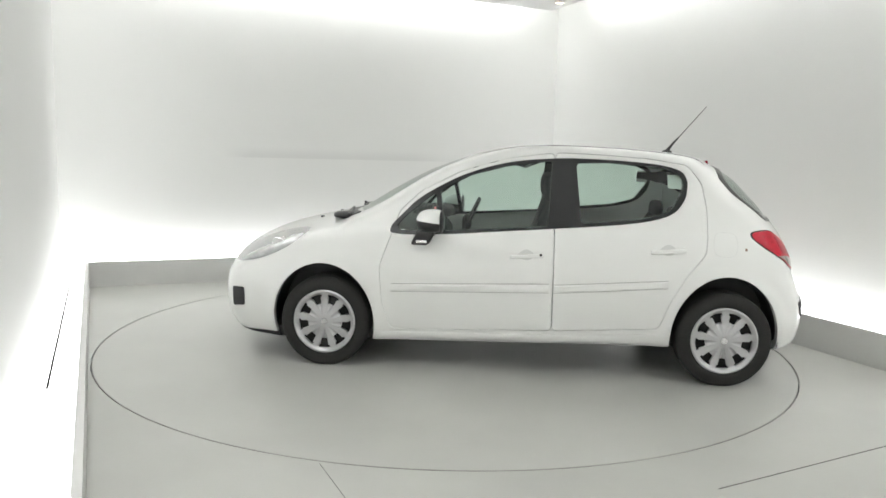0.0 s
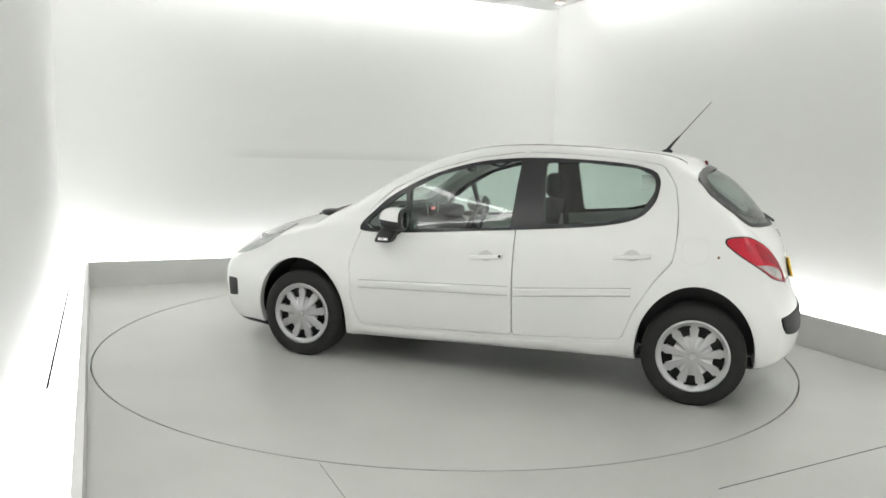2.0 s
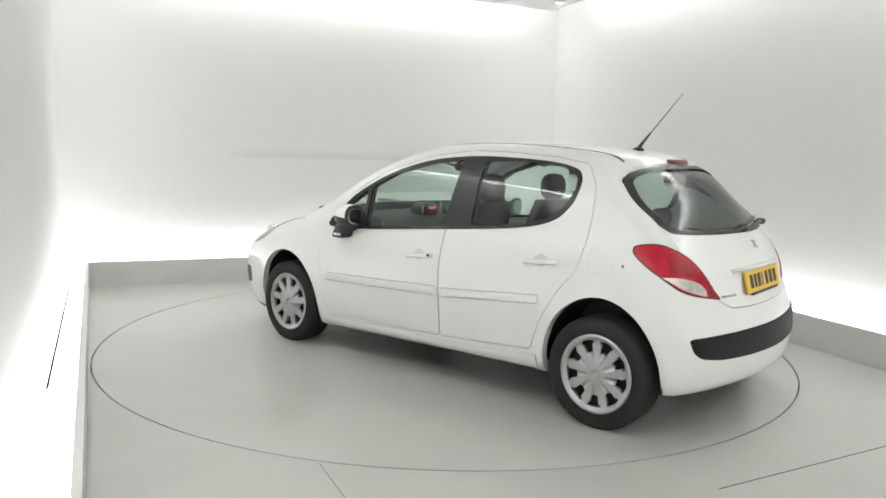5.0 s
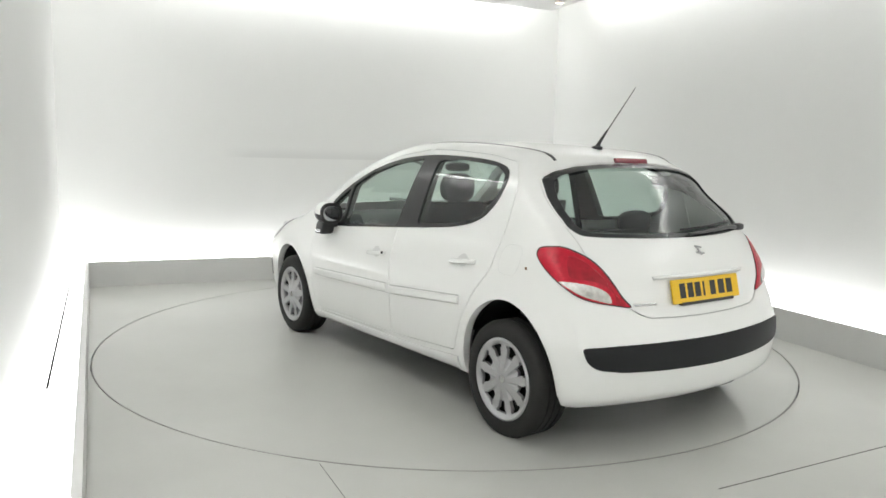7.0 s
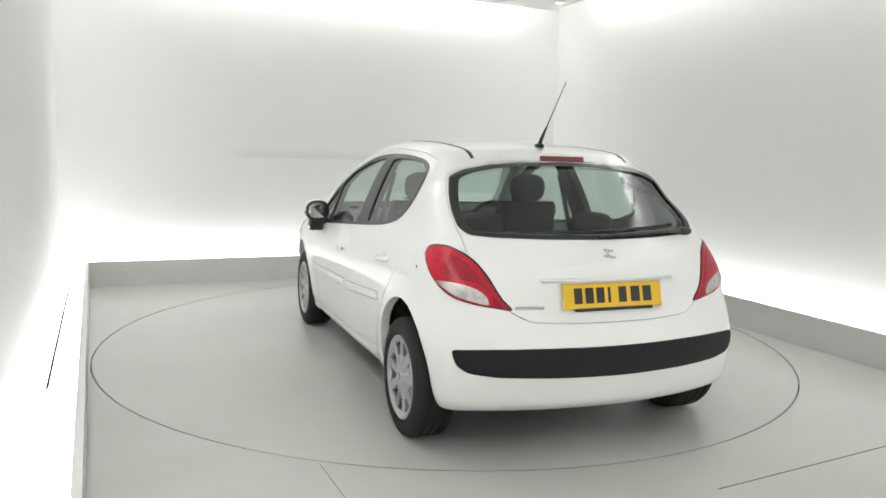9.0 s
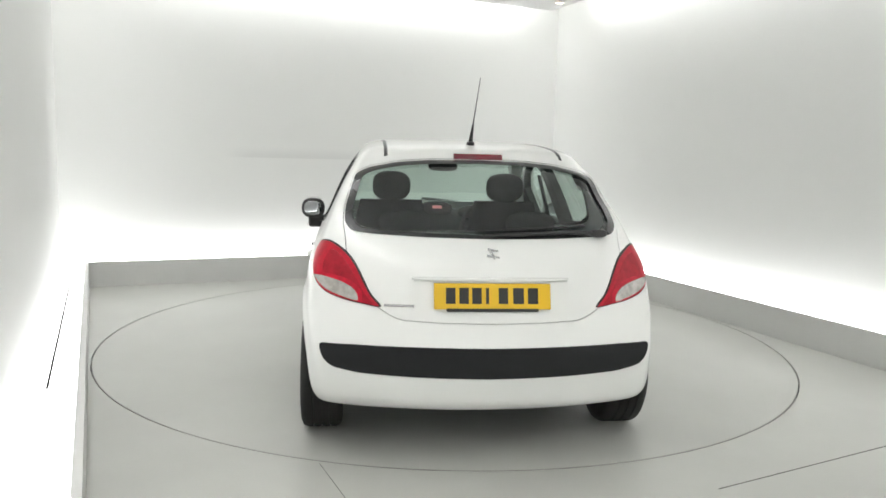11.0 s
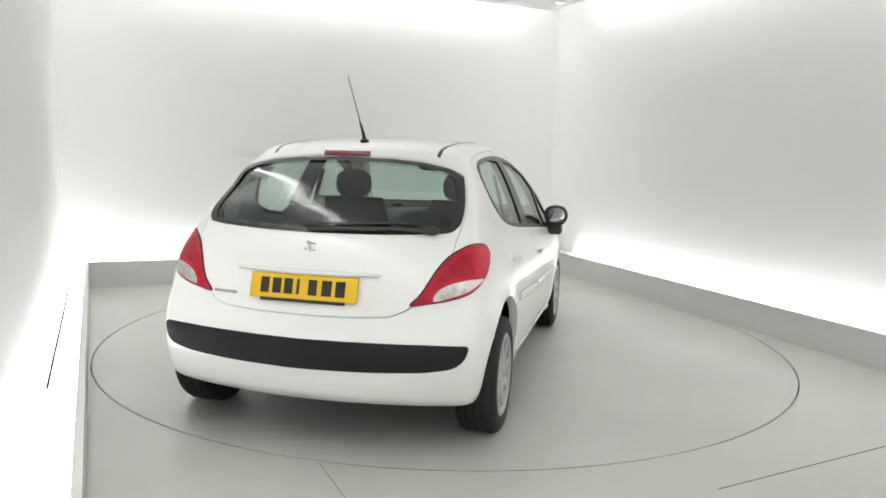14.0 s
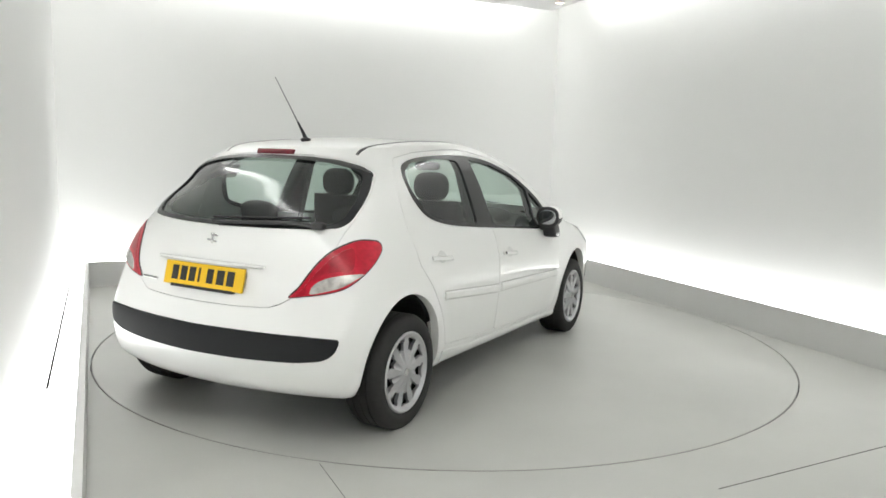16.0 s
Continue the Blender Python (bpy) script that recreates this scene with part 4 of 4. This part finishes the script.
def build_sills():
    for s in (1, -1):
        rows = []
        for x in np.linspace(0.90, -0.895, 36):
            k = (0.90 - x) / 1.795
            rows.append((at_flank(x, 0.192 + 0.045 * k, s), at_flank(x, 0.238 + 0.055 * k + 0.025 * k ** 6, s)))
        part("sill", ribbon_bm(rows, 0.013, lambda p, s=s: (0, s, 0)), PAINT, car, "white painted sill below the doors", 50)


build_sills()
SPOT = material("paint chip", (0.22, 0.12, 0.06), 0.7)
build_flank_details()


# ---- cabin ----
def seat_bm(y, w, x_foot, z_foot, x_top, z_top, thick):
    bm = bmesh.new()
    rows = 10
    rings = []
    for i in range(rows + 1):
        k = i / rows
        x, z = x_foot + (x_top - x_foot) * k, z_foot + (z_top - z_foot) * k
        half = w / 2 * (1 - 0.22 * k ** 3)
        t = thick * (1 - 0.35 * k ** 2)
        ring = []
        for j in range(20):
            a = 2 * math.pi * j / 20
            c, d = math.cos(a), math.sin(a)
            p = 3.2
            r = (abs(c) ** p + abs(d) ** p) ** (-1 / p)
            side = 0.02 * max(0, abs(c * r) - 0.6) / 0.4
            ring.append(bm.verts.new((x + d * r * t / 2 + side, y + c * r * half, z)))
        rings.append(ring)
    for a, b in zip(rings, rings[1:]):
        for j in range(20):
            bm.faces.new((a[j], a[(j + 1) % 20], b[(j + 1) % 20], b[j]))
    bm.faces.new(rings[0])
    bm.faces.new(rings[-1])
    bmesh.ops.recalc_face_normals(bm, faces=bm.faces)
    return bm


def build_cabin():
    for y in (0.37, -0.36):
        seat = part("front_seat", seat_bm(y, 0.50, -0.02, 0.42, -0.205, 1.075, 0.15), FABRIC, car, "charcoal fabric front seat", 50)
        part("seat_cushion", blob_bm(0.20, y, 0.42, 0.28, 0.25, 0.10), FABRIC, seat, "seat cushion", 50)
        head = part("headrest", blob_bm(-0.185, y, 1.162, 0.058, 0.120, 0.092, 2.7), FABRIC, seat, "rounded headrest", 60)
        for d in (0.06, -0.06):
            part("headrest_post", tube_bm([(-0.19, y + d, 1.00), (-0.185, y + d, 1.10)], 0.006, 8), CHROME, seat, "bright headrest post", 60)
    bench = part("rear_bench", seat_bm(0.0, 1.22, -0.78, 0.40, -1.02, 0.965, 0.16), FABRIC, car, "charcoal rear bench", 50)
    part("seat_cushion", blob_bm(-0.58, 0, 0.42, 0.28, 0.60, 0.09), FABRIC, bench, "bench cushion", 50)
    for y in (0.34, -0.34):
        part("headrest", blob_bm(-1.015, y, 1.005, 0.045, 0.135, 0.065, 2.6), FABRIC, bench, "low rear headrest", 60)
    part("parcel_shelf", box_bm(-1.56, -1.09, -0.55, 0.55, 0.925, 0.940, 0.005, 1), DASH, car, "dark parcel shelf")
    # dashboard with hood and centre display
    bm = bmesh.new()
    prof = [(0.60, 0.50), (0.55, 0.72), (0.56, 0.84), (0.62, 0.905), (0.75, 0.935), (0.92, 0.945), (1.08, 0.93), (1.08, 0.5)]
    ys = np.linspace(-0.70, 0.70, 15)
    rings = []
    for y in ys:
        edge = 1 - 0.05 * (abs(y) / 0.7) ** 3
        rings.append([bm.verts.new((x + (0.02 * (y / 0.7) ** 2), y, z * edge)) for x, z in prof])
    for a, b in zip(rings, rings[1:]):
        for k in range(len(prof)):
            j = (k + 1) % len(prof)
            bm.faces.new((a[k], a[j], b[j], b[k]))
    bm.faces.new(rings[0])
    bm.faces.new(rings[-1])
    bmesh.ops.recalc_face_normals(bm, faces=bm.faces)
    dash = part("dashboard", bm, DASH, car, "dark grey dashboard", 50)
    part("instrument_hood", blob_bm(0.66, -0.36, 0.935, 0.12, 0.18, 0.055), DASH, dash, "instrument hood", 50)
    part("display_hood", blob_bm(0.74, -0.02, 0.955, 0.08, 0.115, 0.055), DASH, dash, "centre display hood", 50)
    part("display", box_bm(0.655, 0.664, -0.055, 0.015, 0.960, 0.982), DISPLAY, dash, "red lit display")
    for y in (0.085, -0.125):
        part("vent_trim", tube_bm([(0.66, y, 0.93), (0.66, y, 0.99), (0.68, y * 0.97, 1.005)], 0.006, 6), CHROME, dash, "bright vent trim")
    # two bright trim lines round the passenger vent
    for r in (0.05, 0.065):
        part("vent_ring", tube_bm([(0.565, 0.55 + r * math.cos(a), 0.84 + r * math.sin(a)) for a in np.linspace(0, 2 * math.pi, 17)], 0.004, 6), CHROME, dash, "bright vent ring")
    part("centre_console", box_bm(0.15, 0.62, -0.12, 0.12, 0.30, 0.62, 0.04, 3), DASH, car, "dark centre console", 50)
    # steering wheel
    rim = [(0.42 - 0.175 * math.sin(a) * 0.42, -0.36 + 0.185 * math.cos(a), 0.86 + 0.170 * math.sin(a)) for a in np.linspace(0, 2 * math.pi, 33)]
    wheel = part("steering_wheel", tube_bm(rim, 0.016, 10), BLACK, car, "black steering wheel", 60)
    part("wheel_boss", blob_bm(0.44, -0.36, 0.85, 0.04, 0.075, 0.06), BLACK, wheel, "steering wheel boss", 50)
    for a in (math.radians(15), math.radians(165), math.radians(270)):
        part("spoke", tube_bm([(0.44, -0.36, 0.85), (0.42 - 0.175 * math.sin(a) * 0.42, -0.36 + 0.18 * math.cos(a), 0.86 + 0.165 * math.sin(a))], 0.018, 8), BLACK, wheel, "spoke", 50)
    part("rear_view_mirror", blob_bm(0.36, -0.02, 1.280, 0.018, 0.105, 0.032, 3.0), BLACK, car, "black rear-view mirror", 50)
    # belts and buckles at the door pillars
    for s in (1, -1):
        p0, p1 = at_flank(-0.23, 1.25, s), at_flank(-0.23, 0.75, s)
        bm = ribbon_bm([((-0.21, p0[1] - s * 0.075, 1.25), (-0.255, p0[1] - s * 0.075, 1.25)), ((-0.20, p1[1] - s * 0.12, 0.70), (-0.245, p1[1] - s * 0.12, 0.70))], 0.002, lambda p, s=s: (0, s, 0))
        part("seat_belt", bm, FABRIC, car, "dark seat belt")
        part("grab_handle", tube_bm([(0.10, s * 0.53, 1.325), (0.0, s * 0.515, 1.30), (-0.08, s * 0.53, 1.335)], 0.008, 8), DASH, car, "grab handle", 50)
    part("sun_visor", box_bm(0.14, 0.30, 0.14, 0.46, 1.318, 1.333, 0.006, 2), LINING, car, "folded sun visor", 50)


DISPLAY = glow("red display", (1.0, 0.05, 0.06), 0.45)
build_cabin()


# ---- what moves ----
def motions():
    times = [i * 0.5 for i in range(33)]
    turns = [Matrix.Rotation(radians(heading(t)), 4, "Z") for t in times]
    walk(turntable, list(zip(times, turns)))
    walk(car, [(t, m @ Matrix.Translation((-0.5516, 0.0953, -0.0065))) for t, m in zip(times, turns)])


motions()
